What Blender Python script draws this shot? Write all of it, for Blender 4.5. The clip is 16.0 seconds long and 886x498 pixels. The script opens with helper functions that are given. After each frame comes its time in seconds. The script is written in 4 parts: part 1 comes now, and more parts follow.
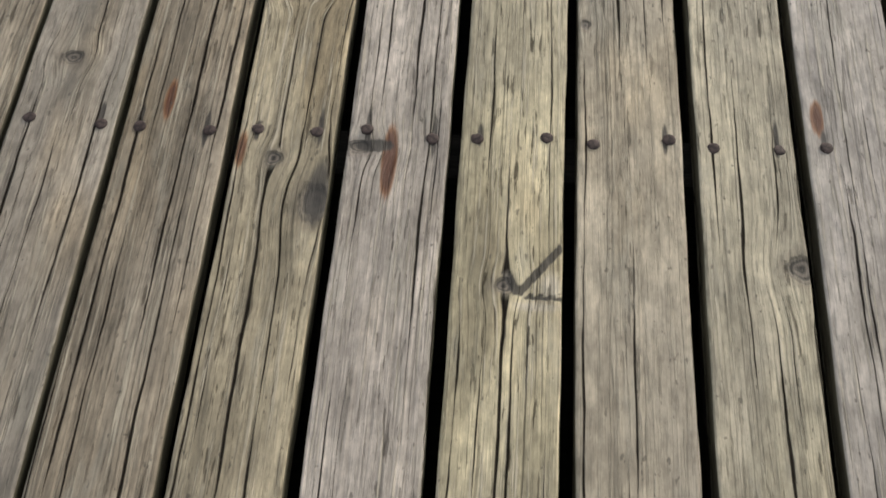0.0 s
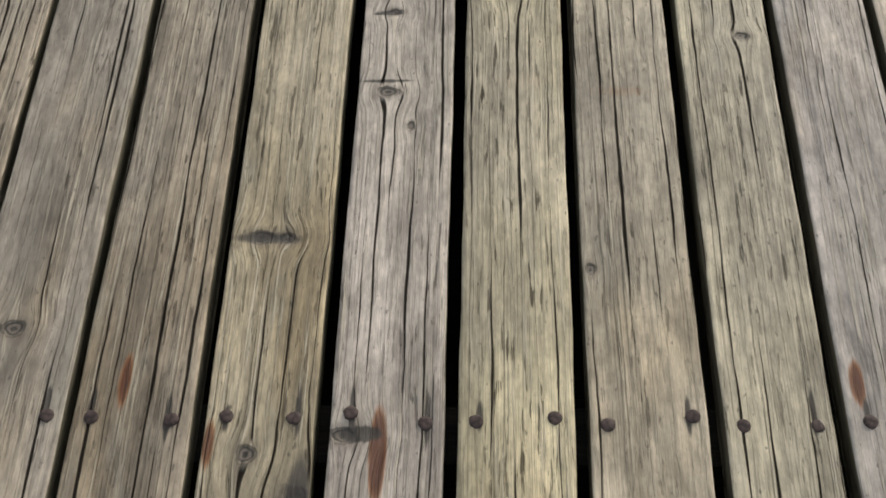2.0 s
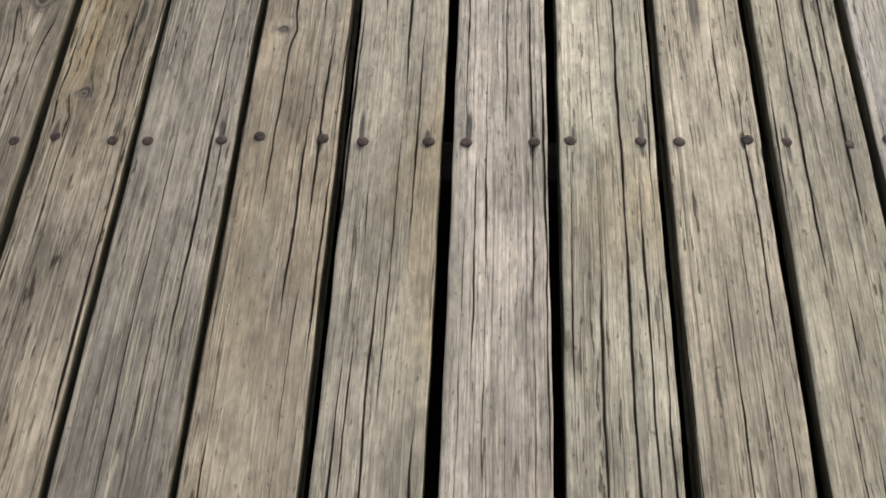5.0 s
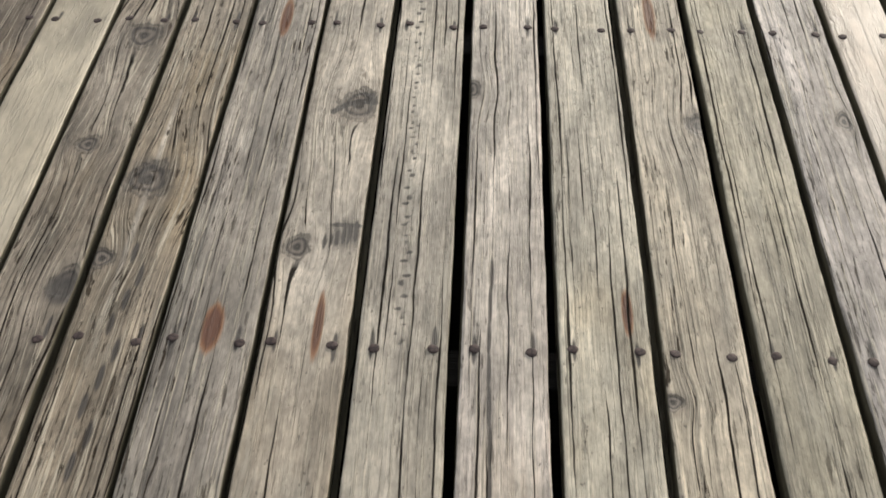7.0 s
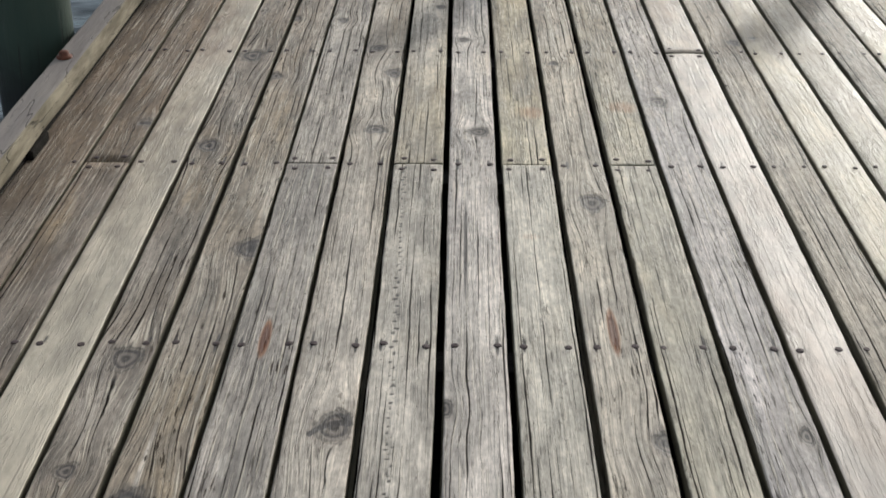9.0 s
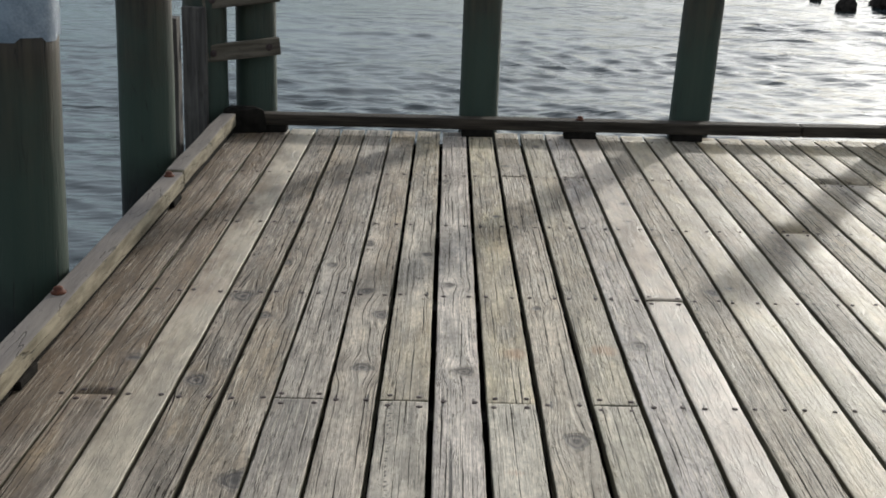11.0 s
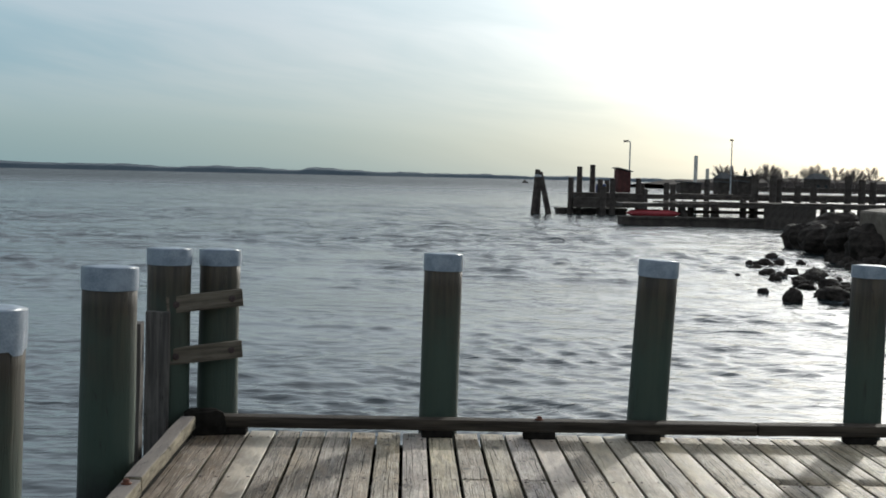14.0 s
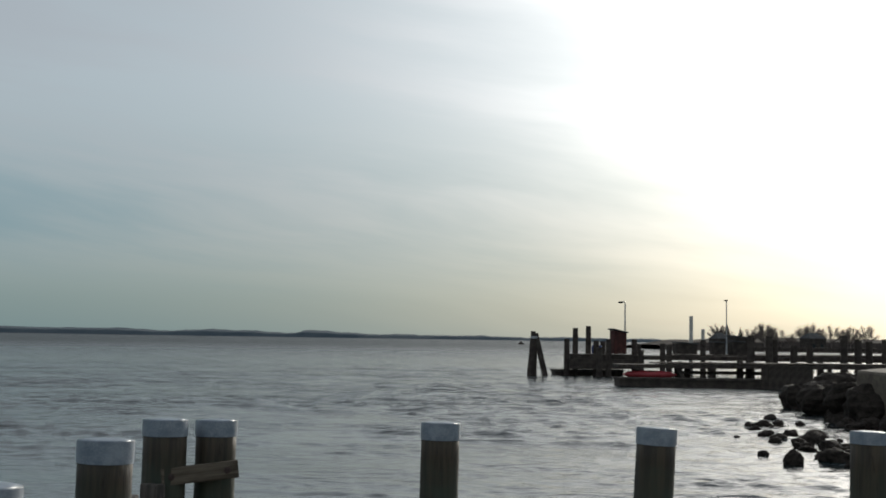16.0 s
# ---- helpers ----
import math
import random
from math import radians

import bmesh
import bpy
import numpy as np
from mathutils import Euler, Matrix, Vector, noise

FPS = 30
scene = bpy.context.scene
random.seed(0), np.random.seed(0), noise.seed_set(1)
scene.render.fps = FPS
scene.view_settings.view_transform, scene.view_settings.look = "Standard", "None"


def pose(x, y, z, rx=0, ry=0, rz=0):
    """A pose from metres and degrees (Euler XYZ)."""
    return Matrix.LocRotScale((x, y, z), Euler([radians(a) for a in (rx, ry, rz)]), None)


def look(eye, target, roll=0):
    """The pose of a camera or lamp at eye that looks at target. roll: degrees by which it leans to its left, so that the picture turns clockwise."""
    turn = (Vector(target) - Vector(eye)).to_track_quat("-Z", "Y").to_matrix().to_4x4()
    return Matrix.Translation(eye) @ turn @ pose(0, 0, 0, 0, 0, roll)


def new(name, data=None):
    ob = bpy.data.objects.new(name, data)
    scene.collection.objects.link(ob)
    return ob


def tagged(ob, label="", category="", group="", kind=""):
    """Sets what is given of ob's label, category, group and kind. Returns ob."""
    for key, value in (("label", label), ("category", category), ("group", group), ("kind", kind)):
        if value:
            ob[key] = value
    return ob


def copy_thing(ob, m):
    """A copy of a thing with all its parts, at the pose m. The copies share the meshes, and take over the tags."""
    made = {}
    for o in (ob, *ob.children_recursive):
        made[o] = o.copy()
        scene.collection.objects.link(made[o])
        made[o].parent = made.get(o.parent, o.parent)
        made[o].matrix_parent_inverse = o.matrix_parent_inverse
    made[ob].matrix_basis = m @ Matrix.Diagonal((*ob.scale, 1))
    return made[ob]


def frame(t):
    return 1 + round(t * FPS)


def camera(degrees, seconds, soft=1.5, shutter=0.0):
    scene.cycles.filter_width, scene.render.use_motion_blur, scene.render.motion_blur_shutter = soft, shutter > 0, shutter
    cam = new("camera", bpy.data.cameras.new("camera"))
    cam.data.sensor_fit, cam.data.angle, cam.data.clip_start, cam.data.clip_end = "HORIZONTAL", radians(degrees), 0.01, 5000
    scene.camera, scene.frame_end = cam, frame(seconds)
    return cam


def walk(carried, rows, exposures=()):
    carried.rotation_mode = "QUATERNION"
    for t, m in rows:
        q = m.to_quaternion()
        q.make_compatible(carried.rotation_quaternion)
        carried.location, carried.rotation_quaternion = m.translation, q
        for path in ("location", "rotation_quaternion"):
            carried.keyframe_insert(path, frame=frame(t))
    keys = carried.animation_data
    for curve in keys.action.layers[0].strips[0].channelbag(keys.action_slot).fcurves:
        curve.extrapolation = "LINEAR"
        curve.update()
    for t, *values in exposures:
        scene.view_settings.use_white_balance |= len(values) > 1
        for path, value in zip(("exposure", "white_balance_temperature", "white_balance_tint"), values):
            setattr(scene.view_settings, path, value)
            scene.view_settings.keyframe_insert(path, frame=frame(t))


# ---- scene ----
from collections import defaultdict

cam = camera(39.8, 16.0, soft=1.8)
PATH = [
    (0, (0.234, 0.184, 1.247), (0.116, 1.296, -0.411), -2.7),
    (0.5, (0.236, 0.244, 1.247), (0.087, 1.333, -0.423), -3.1),
    (1, (0.238, 0.323, 1.252), (0.108, 1.404, -0.426), -3.3),
    (1.5, (0.214, 0.453, 1.265), (0.114, 1.547, -0.406), -3.3),
    (2, (0.19, 0.57, 1.28), (0.118, 1.69, -0.375), -2.8),
    (2.5, (0.178, 0.631, 1.279), (0.127, 1.753, -0.376), -2.2),
    (3, (0.189, 0.735, 1.317), (0.141, 1.846, -0.346), -1.7),
    (3.2, (0.205, 0.788, 1.32), (0.128, 1.896, -0.344), -3.4),
    (3.5, (0.218, 0.893, 1.326), (0.13, 1.999, -0.338), -3.4),
    (3.7, (0.226, 0.966, 1.336), (0.13, 2.06, -0.336), -3.8),
    (5.8, (0.015, 2.313, 1.276), (-0.091, 3.63, -0.225), -2.6),
    (6, (0.015, 2.372, 1.284), (-0.077, 3.715, -0.196), -1.8),
    (6.5, (0.028, 2.57, 1.309), (-0.04, 3.981, -0.108), -0.7),
    (7, (0.032, 2.668, 1.347), (-0.024, 4.155, 0.011), 0.1),
    (7.5, (0.012, 2.684, 1.383), (-0.022, 4.246, 0.134), 0.1),
    (7.7, (0.024, 2.691, 1.411), (-0.03, 4.283, 0.202), -0.3),
    (8, (0.007, 2.681, 1.404), (-0.038, 4.324, 0.264), 0.4),
    (8.5, (0.025, 2.67, 1.428), (-0.012, 4.373, 0.381), 0.1),
    (9, (0.042, 2.666, 1.452), (0.014, 4.414, 0.482), -0.0),
    (9.2, (0.051, 2.665, 1.463), (0.023, 4.434, 0.529), 0.0),
    (11.3, (0.023, 2.591, 1.411), (0.03, 4.519, 0.879), 1.6),
    (11.5, (0.024, 2.594, 1.421), (0.047, 4.529, 0.919), 1.5),
    (12, (0.017, 2.583, 1.44), (0.072, 4.536, 1.014), 2.1),
    (12.5, (0.015, 2.58, 1.451), (0.088, 4.546, 1.088), 1.9),
    (13, (0.018, 2.581, 1.472), (0.099, 4.56, 1.195), 1.9),
    (13.5, (0.015, 2.565, 1.485), (0.088, 4.554, 1.287), 1.7),
    (14, (0.013, 2.548, 1.501), (0.07, 4.543, 1.381), 1.3),
    (14.5, (0.015, 2.532, 1.509), (0.08, 4.53, 1.446), 1.4),
    (15, (0.015, 2.537, 1.517), (0.072, 4.536, 1.511), 1.0),
    (15.5, (0.012, 2.524, 1.525), (0.075, 4.521, 1.604), 0.6),
    (16, (0.007, 2.499, 1.541), (0.066, 4.493, 1.685), 0.9),
]
EXPOSURES = [(0.0, 0.07, 6500, 9), (2.5, 0.09, 6520, 9), (3.6, 0.19, 6540, 9.5), (5.0, 0.22, 6570, 10), (6.5, 0.25, 6650, 10), (7.5, 0.36, 6420, 10), (8.5, 0.26, 6120, 10), (9.2, 0.18, 6080, 9.5), (11.5, 0.0, 6150, 9), (13.0, 0.05, 6050, 8), (14.5, -0.08, 6130, 8.5), (16.0, -0.46, 6330, 9)]
walk(cam, [(t, look(eye, target, roll)) for t, eye, target, roll in PATH], EXPOSURES)

# ---- daylight: a low sun behind thin cloud, ahead and to the right ----
SUN_AZ, SUN_EL = radians(30.0), radians(16.5)
SUN_DIR = Vector((math.sin(SUN_AZ) * math.cos(SUN_EL), math.cos(SUN_AZ) * math.cos(SUN_EL), math.sin(SUN_EL)))
WATER_Z = -1.4

world = bpy.data.worlds.new("hazy_sky")
scene.world = world
world.use_nodes = True


class Nodes:
    """Short hand for building a node tree."""

    def __init__(self, tree):
        self.t = tree
        tree.nodes.clear()

    def add(self, kind, ins=None, **props):
        n = self.t.nodes.new(kind)
        for k, v in props.items():
            setattr(n, k, v)
        for k, v in (ins or {}).items():
            sock = n.inputs[k]
            if isinstance(v, bpy.types.NodeSocket):
                self.t.links.new(v, sock)
            else:
                sock.default_value = v
        return n

    def math(self, op, a, b=0.0, c=0.0, clamp=False):
        return self.add("ShaderNodeMath", {0: a, 1: b, 2: c}, operation=op, use_clamp=clamp).outputs[0]

    def ramp(self, fac, lo, hi):
        return self.add("ShaderNodeMapRange", {0: fac, 1: lo, 2: hi}, interpolation_type="SMOOTHSTEP").outputs[0]

    def mix(self, fac, a, b, blend="MIX"):
        n = self.add("ShaderNodeMix", None, data_type="RGBA", blend_type=blend)
        for sock, v in ((n.inputs[0], fac), (n.inputs[6], a), (n.inputs[7], b)):
            if isinstance(v, bpy.types.NodeSocket):
                self.t.links.new(v, sock)
            else:
                sock.default_value = v if not isinstance(v, tuple) or len(v) == 4 else (*v, 1.0)
        return n.outputs[2]

    def noise(self, vec, scale, detail=3.0, rough=0.5, dim="3D", w=0.0):
        ins = {"Vector": vec, "Scale": scale, "Detail": detail, "Roughness": rough}
        n = self.add("ShaderNodeTexNoise", ins, noise_dimensions=dim)
        return n.outputs[0]

    def combine(self, x, y, z):
        return self.add("ShaderNodeCombineXYZ", {0: x, 1: y, 2: z}).outputs[0]


def sky():
    n = Nodes(world.node_tree)
    clear = n.add("ShaderNodeTexSky", sky_type="NISHITA", sun_disc=False, sun_elevation=SUN_EL, sun_rotation=SUN_AZ,
                  air_density=1.0, dust_density=2.0, ozone_density=1.5)
    way = n.add("ShaderNodeTexCoord").outputs["Generated"]
    cosine = n.add("ShaderNodeVectorMath", {0: way, 1: tuple(SUN_DIR)}, operation="DOT_PRODUCT").outputs["Value"]
    cosine = n.math("MAXIMUM", cosine, 0.0)
    wide = n.math("POWER", cosine, 15.0)
    tight = n.math("POWER", cosine, 60.0)
    z = n.add("ShaderNodeSeparateXYZ", {0: way}).outputs[2]
    flat = n.add("ShaderNodeVectorMath", {0: way, 1: (1.0, 1.0, 6.5)}, operation="MULTIPLY").outputs[0]
    drift = n.noise(flat, 1.4, 2.0, 0.5)
    slant = n.add("ShaderNodeSeparateXYZ", {0: flat})
    lanes = n.combine(n.math("MULTIPLY", slant.outputs[0], 0.8), n.math("MULTIPLY", slant.outputs[1], 0.8),
                      n.math("ADD", n.math("MULTIPLY_ADD", slant.outputs[0], 0.9, slant.outputs[2]), n.math("MULTIPLY", drift, 0.6)))
    cloud = n.ramp(n.noise(lanes, 2.6, 5.0, 0.55), 0.36, 0.66)
    low = n.ramp(z, 0.0, 0.22)
    veil = n.mix(low, (0.205, 0.315, 0.335), (0.500, 0.570, 0.605))
    patch = n.math("MULTIPLY", n.ramp(z, 0.02, 0.07), n.ramp(z, 0.17, 0.08))
    veil = n.mix(n.math("MULTIPLY", n.math("MULTIPLY", patch, n.math("SUBTRACT", 1.0, cloud)), 0.7), veil, (0.205, 0.335, 0.405))
    veil = n.mix(n.math("MULTIPLY", n.math("MULTIPLY", cloud, n.ramp(z, 0.02, 0.10)), 0.6), veil, (0.46, 0.485, 0.515))
    veil = n.mix(n.ramp(z, 0.25, 0.65), veil, (0.43, 0.45, 0.47))
    haze = n.math("MULTIPLY_ADD", cloud, 0.40, 0.66)
    wide = n.math("MULTIPLY", wide, haze)
    glow = n.mix(low, (1.15, 1.02, 0.80), (2.5, 2.42, 2.30))
    glow = n.mix(wide, (0, 0, 0), glow)
    core = n.mix(tight, (0, 0, 0), (3.0, 2.8, 2.5))
    base = n.mix(0.02, (0, 0, 0), clear.outputs[0])
    total = n.mix(1.0, n.mix(1.0, n.mix(1.0, base, veil, "ADD"), glow, "ADD"), core, "ADD")
    back = n.add("ShaderNodeBackground", {0: total, 1: 1.0})
    n.add("ShaderNodeOutputWorld", {0: back.outputs[0]})


sky()
sun = new("sun", bpy.data.lights.new("sun", "SUN"))
sun.data.energy, sun.data.angle, sun.data.color = 2.4, radians(2.2), (1.0, 0.93, 0.80)
sun.matrix_world = look((0, 0, 0), tuple(-SUN_DIR))


# ---- materials ----
def material(name):
    m = bpy.data.materials.new(name)
    m.use_nodes = True
    return m, Nodes(m.node_tree)


def finish(n, color, rough, normal=None, metal=0.0, spec=0.5):
    ins = {"Base Color": color, "Roughness": rough, "Metallic": metal, "Specular IOR Level": spec}
    if normal is not None:
        ins["Normal"] = normal
    b = n.add("ShaderNodeBsdfPrincipled", ins)
    n.add("ShaderNodeOutputMaterial", {0: b.outputs[0]})


def bump(n, height, strength, distance):
    return n.add("ShaderNodeBump", {"Height": height, "Strength": strength, "Distance": distance}).outputs[0]


def plank_wood():
    """Weathered decking: grain follows the ring distance kept on the mesh, checks run along it."""
    m, n = material("weathered_decking")

    def attr(name):
        return n.add("ShaderNodeAttribute", attribute_name=name).outputs["Fac"]

    g, kr, rust, stain, bent = attr("ring"), attr("knot"), attr("rust"), attr("stain"), attr("bent")
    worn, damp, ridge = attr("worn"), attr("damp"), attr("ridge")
    info = n.add("ShaderNodeObjectInfo")
    rnd = n.math("MULTIPLY", info.outputs["Random"], 57.0)
    pos = n.add("ShaderNodeTexCoord").outputs["Object"]
    xyz = n.add("ShaderNodeSeparateXYZ", {0: pos})
    x, y = xyz.outputs[0], xyz.outputs[1]
    wear = n.math("SUBTRACT", 1.0, n.math("MULTIPLY", info.outputs["Alpha"], 1.0))  # 1 on a new board
    old = n.math("SUBTRACT", 1.0, wear)
    rings = n.noise(n.combine(n.math("MULTIPLY", g, 190.0), n.math("MULTIPLY", y, 1.3), rnd), 1.0, 2.0, 0.55)
    fine = n.noise(n.combine(n.math("MULTIPLY", bent, 520.0), n.math("MULTIPLY", y, 4.0), rnd), 1.0, 2.0, 0.6)
    fibre = n.noise(n.combine(n.math("MULTIPLY", x, 900.0), n.math("MULTIPLY", y, 22.0), rnd), 1.0, 2.0, 0.6)
    blotch = n.noise(n.combine(n.math("MULTIPLY", x, 16.0), n.math("MULTIPLY", y, 5.0), rnd), 1.0, 4.0, 0.6)
    patch = n.noise(n.combine(n.math("MULTIPLY", x, 5.0), n.math("MULTIPLY", y, 1.6), n.math("ADD", rnd, 9.0)), 1.0, 3.0, 0.55)
    # drying checks: long thin lines along the grain that come and go
    warp = n.noise(n.combine(n.math("MULTIPLY", bent, 24.0), n.math("MULTIPLY", y, 5.0), n.math("ADD", rnd, 3.0)), 1.0, 3.0, 0.6)
    lane = n.math("MULTIPLY_ADD", n.math("SUBTRACT", warp, 0.5), 0.011, bent)

    def checks(per_metre, widest, seed, lo, hi):
        u = n.math("MULTIPLY_ADD", lane, per_metre, n.math("ADD", rnd, seed))
        cell = n.math("FLOOR", u)
        spot = n.math("MULTIPLY_ADD", n.add("ShaderNodeTexWhiteNoise", {"W": n.math("ADD", cell, seed)}, noise_dimensions="1D").outputs[0], 0.7, 0.15)
        gap = n.math("DIVIDE", n.math("ABSOLUTE", n.math("SUBTRACT", n.math("FRACT", u), spot)), per_metre)
        run = n.noise(n.combine(n.math("MULTIPLY", cell, 7.31), n.math("MULTIPLY", y, 1.5), n.math("ADD", rnd, seed)), 1.0, 3.0, 0.6)
        width = n.math("MULTIPLY_ADD", n.ramp(run, lo, hi), widest, 0.00001)
        return n.math("SUBTRACT", 1.0, n.ramp(n.math("DIVIDE", gap, width), 0.55, 1.0))

    # some stretches are deeply ridged, others worn nearly smooth
    patchy = n.ramp(n.noise(n.combine(n.math("MULTIPLY", bent, 17.0), n.math("MULTIPLY", y, 0.9), n.math("ADD", rnd, 41.0)), 1.0, 3.0, 0.6), 0.38, 0.62)
    ridged = n.math("MULTIPLY_ADD", patchy, 0.55, n.math("MULTIPLY_ADD", ridge, 0.9, -0.25), clamp=True)
    check1 = checks(50.0, 0.0024, 2.0, 0.45, 0.66)
    check2 = n.math("MULTIPLY", checks(100.0, 0.0012, 31.0, 0.48, 0.66), n.math("MULTIPLY_ADD", ridged, 0.6, 0.0))
    check = n.math("MULTIPLY", n.math("MULTIPLY", n.math("MAXIMUM", check1, check2), old), n.ramp(kr, 0.9, 2.0))
    mottle = n.noise(n.combine(n.math("MULTIPLY", x, 95.0), n.math("MULTIPLY", y, 34.0), n.math("ADD", rnd, 5.0)), 1.0, 4.0, 0.65)
    grime = n.noise(n.combine(n.math("MULTIPLY", x, 9.0), n.math("MULTIPLY", y, 2.6), n.math("ADD", rnd, 13.0)), 1.0, 5.0, 0.65)
    torn = n.math("MULTIPLY", n.ramp(n.noise(n.combine(n.math("MULTIPLY", bent, 165.0), n.math("MULTIPLY", y, 13.0), n.math("ADD", rnd, 27.0)), 1.0, 3.0, 0.6), 0.60, 0.65), n.math("MULTIPLY_ADD", ridged, 0.95, 0.03))
    pale = n.ramp(n.noise(n.combine(n.math("MULTIPLY", bent, 230.0), n.math("MULTIPLY", y, 5.0), n.math("ADD", rnd, 33.0)), 1.0, 3.0, 0.6), 0.55, 0.64)
    speck = n.ramp(n.noise(n.combine(n.math("MULTIPLY", x, 160.0), n.math("MULTIPLY", y, 60.0), rnd), 1.0, 2.0, 0.5), 0.68, 0.74)
    # colour
    amount = n.math("MULTIPLY_ADD", ridged, 0.85, 0.15)
    tone = n.math("ADD", 1.05, n.math("MULTIPLY", amount, n.math("MULTIPLY_ADD", n.ramp(rings, 0.28, 0.70), 0.56, -0.28)))
    tone = n.math("MULTIPLY", tone, n.math("ADD", 1.02, n.math("MULTIPLY", amount, n.math("MULTIPLY_ADD", n.ramp(fine, 0.30, 0.70), 0.34, -0.17))))
    tone = n.math("MULTIPLY", tone, n.math("MULTIPLY_ADD", n.ramp(mottle, 0.30, 0.70), 0.42, 0.80))
    tone = n.math("MULTIPLY", tone, n.math("MULTIPLY_ADD", fibre, 0.36, 0.82))
    tone = n.math("MULTIPLY", tone, n.math("MULTIPLY_ADD", n.ramp(blotch, 0.3, 0.72), 0.56, 0.76))
    tone = n.math("MULTIPLY", tone, n.math("MULTIPLY_ADD", n.ramp(grime, 0.60, 0.42), 0.34, 0.72))
    tone = n.math("MULTIPLY", tone, 1.0)
    plain = n.math("MULTIPLY", n.math("MULTIPLY_ADD", n.ramp(blotch, 0.3, 0.7), 0.36, 0.84), n.math("MULTIPLY_ADD", n.ramp(grime, 0.62, 0.44), 0.25, 0.80))
    tone = n.add("ShaderNodeMix", {0: wear, 2: tone, 3: plain}, data_type="FLOAT").outputs[0]
    top_tone = n.mix(n.math("MULTIPLY", n.ramp(patch, 0.42, 0.70), n.math("MULTIPLY", old, 0.5)), info.outputs["Color"], (0.40, 0.345, 0.285))
    top_tone = n.mix(n.math("MULTIPLY", n.ramp(patch, 0.44, 0.25), n.math("MULTIPLY", old, 0.45)), top_tone, (0.38, 0.27, 0.14))
    top_tone = n.mix(n.math("MULTIPLY", n.ramp(patch, 0.48, 0.66), n.math("MULTIPLY", wear, 0.55)), top_tone, (0.40, 0.30, 0.225))
    top_tone = n.mix(n.math("MULTIPLY", damp, n.math("MULTIPLY_ADD", n.ramp(grime, 0.35, 0.62), 0.6, 0.35)), top_tone, (0.165, 0.110, 0.063))
    top_tone = n.mix(n.math("MULTIPLY", worn, 0.6), top_tone, (0.54, 0.475, 0.40))
    col = n.mix(1.0, top_tone, n.combine(tone, tone, tone), "MULTIPLY")
    bleach = n.noise(n.combine(n.math("MULTIPLY", x, 26.0), n.math("MULTIPLY", y, 4.5), n.math("ADD", rnd, 21.0)), 1.0, 5.0, 0.68)
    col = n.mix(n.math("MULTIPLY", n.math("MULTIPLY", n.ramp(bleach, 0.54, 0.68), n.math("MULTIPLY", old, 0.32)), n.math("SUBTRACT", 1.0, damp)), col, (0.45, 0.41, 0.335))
    col = n.mix(n.math("MULTIPLY", pale, n.math("MULTIPLY", n.math("MULTIPLY_ADD", ridged, 0.4, 0.3), old)), col, (0.66, 0.57, 0.44))
    col = n.mix(n.math("MULTIPLY", torn, n.math("MULTIPLY", old, 0.92)), col, (0.034, 0.025, 0.018))
    kring = n.math("SINE", n.math("MULTIPLY_ADD", kr, 12.0, n.math("MULTIPLY", blotch, 5.0)))
    kcol = n.mix(n.math("MULTIPLY_ADD", kring, 0.5, 0.5), (0.030, 0.025, 0.022), (0.17, 0.14, 0.115))
    kr = n.math("ADD", kr, n.math("MULTIPLY_ADD", mottle, 0.7, -0.35))
    kmask = n.math("MULTIPLY", n.math("SUBTRACT", 1.0, n.ramp(kr, 0.6, 1.1)), 0.95)
    halo = n.math("SUBTRACT", 1.0, n.ramp(kr, 1.0, 2.1))
    col = n.mix(n.math("MULTIPLY", halo, 0.44), col, (0.15, 0.12, 0.095))
    col = n.mix(kmask, col, kcol)
    rim = n.math("SUBTRACT", 1.0, n.ramp(n.math("ABSOLUTE", n.math("SUBTRACT", n.math("MULTIPLY_ADD", mottle, 0.3, kr), 1.12)), 0.05, 0.16))
    col = n.mix(n.math("MULTIPLY", rim, n.math("MULTIPLY", old, 0.5)), col, (0.03, 0.025, 0.02))
    rusty = n.math("MULTIPLY", n.ramp(n.math("ADD", rust, n.math("MULTIPLY_ADD", fine, 0.6, -0.3)), 0.20, 0.70), 0.90)
    col = n.mix(rusty, col, n.mix(n.ramp(n.math("MULTIPLY_ADD", fine, 0.5, rust), 0.6, 1.2), (0.32, 0.130, 0.042), (0.110, 0.032, 0.012)))
    dark = n.math("MULTIPLY", n.ramp(n.math("ADD", stain, n.math("ADD", n.math("MULTIPLY_ADD", fine, 0.5, -0.25), n.math("MULTIPLY_ADD", rings, 0.6, -0.3))), 0.28, 0.78), 0.9)
    col = n.mix(dark, col, (0.052, 0.045, 0.04))
    col = n.mix(n.math("MULTIPLY", n.math("MULTIPLY", speck, old), 0.6), col, (0.06, 0.05, 0.04))
    col = n.mix(n.math("MULTIPLY", check, 0.97), col, (0.016, 0.013, 0.011))
    height = n.math("MULTIPLY_ADD", check, -1.7, n.math("MULTIPLY", n.math("MULTIPLY_ADD", fine, 0.5, rings), n.math("MULTIPLY", amount, old)))
    height = n.math("MULTIPLY_ADD", mottle, 0.35, height)
    height = n.math("MULTIPLY_ADD", torn, -0.7, n.math("MULTIPLY_ADD", pale, 0.4, height))
    height = n.math("MULTIPLY_ADD", fibre, 0.2, height)
    height = n.math("MULTIPLY_ADD", kmask, -0.35, height)
    rough = n.math("MULTIPLY_ADD", blotch, 0.3, n.math("MULTIPLY_ADD", wear, -0.16, 0.48))
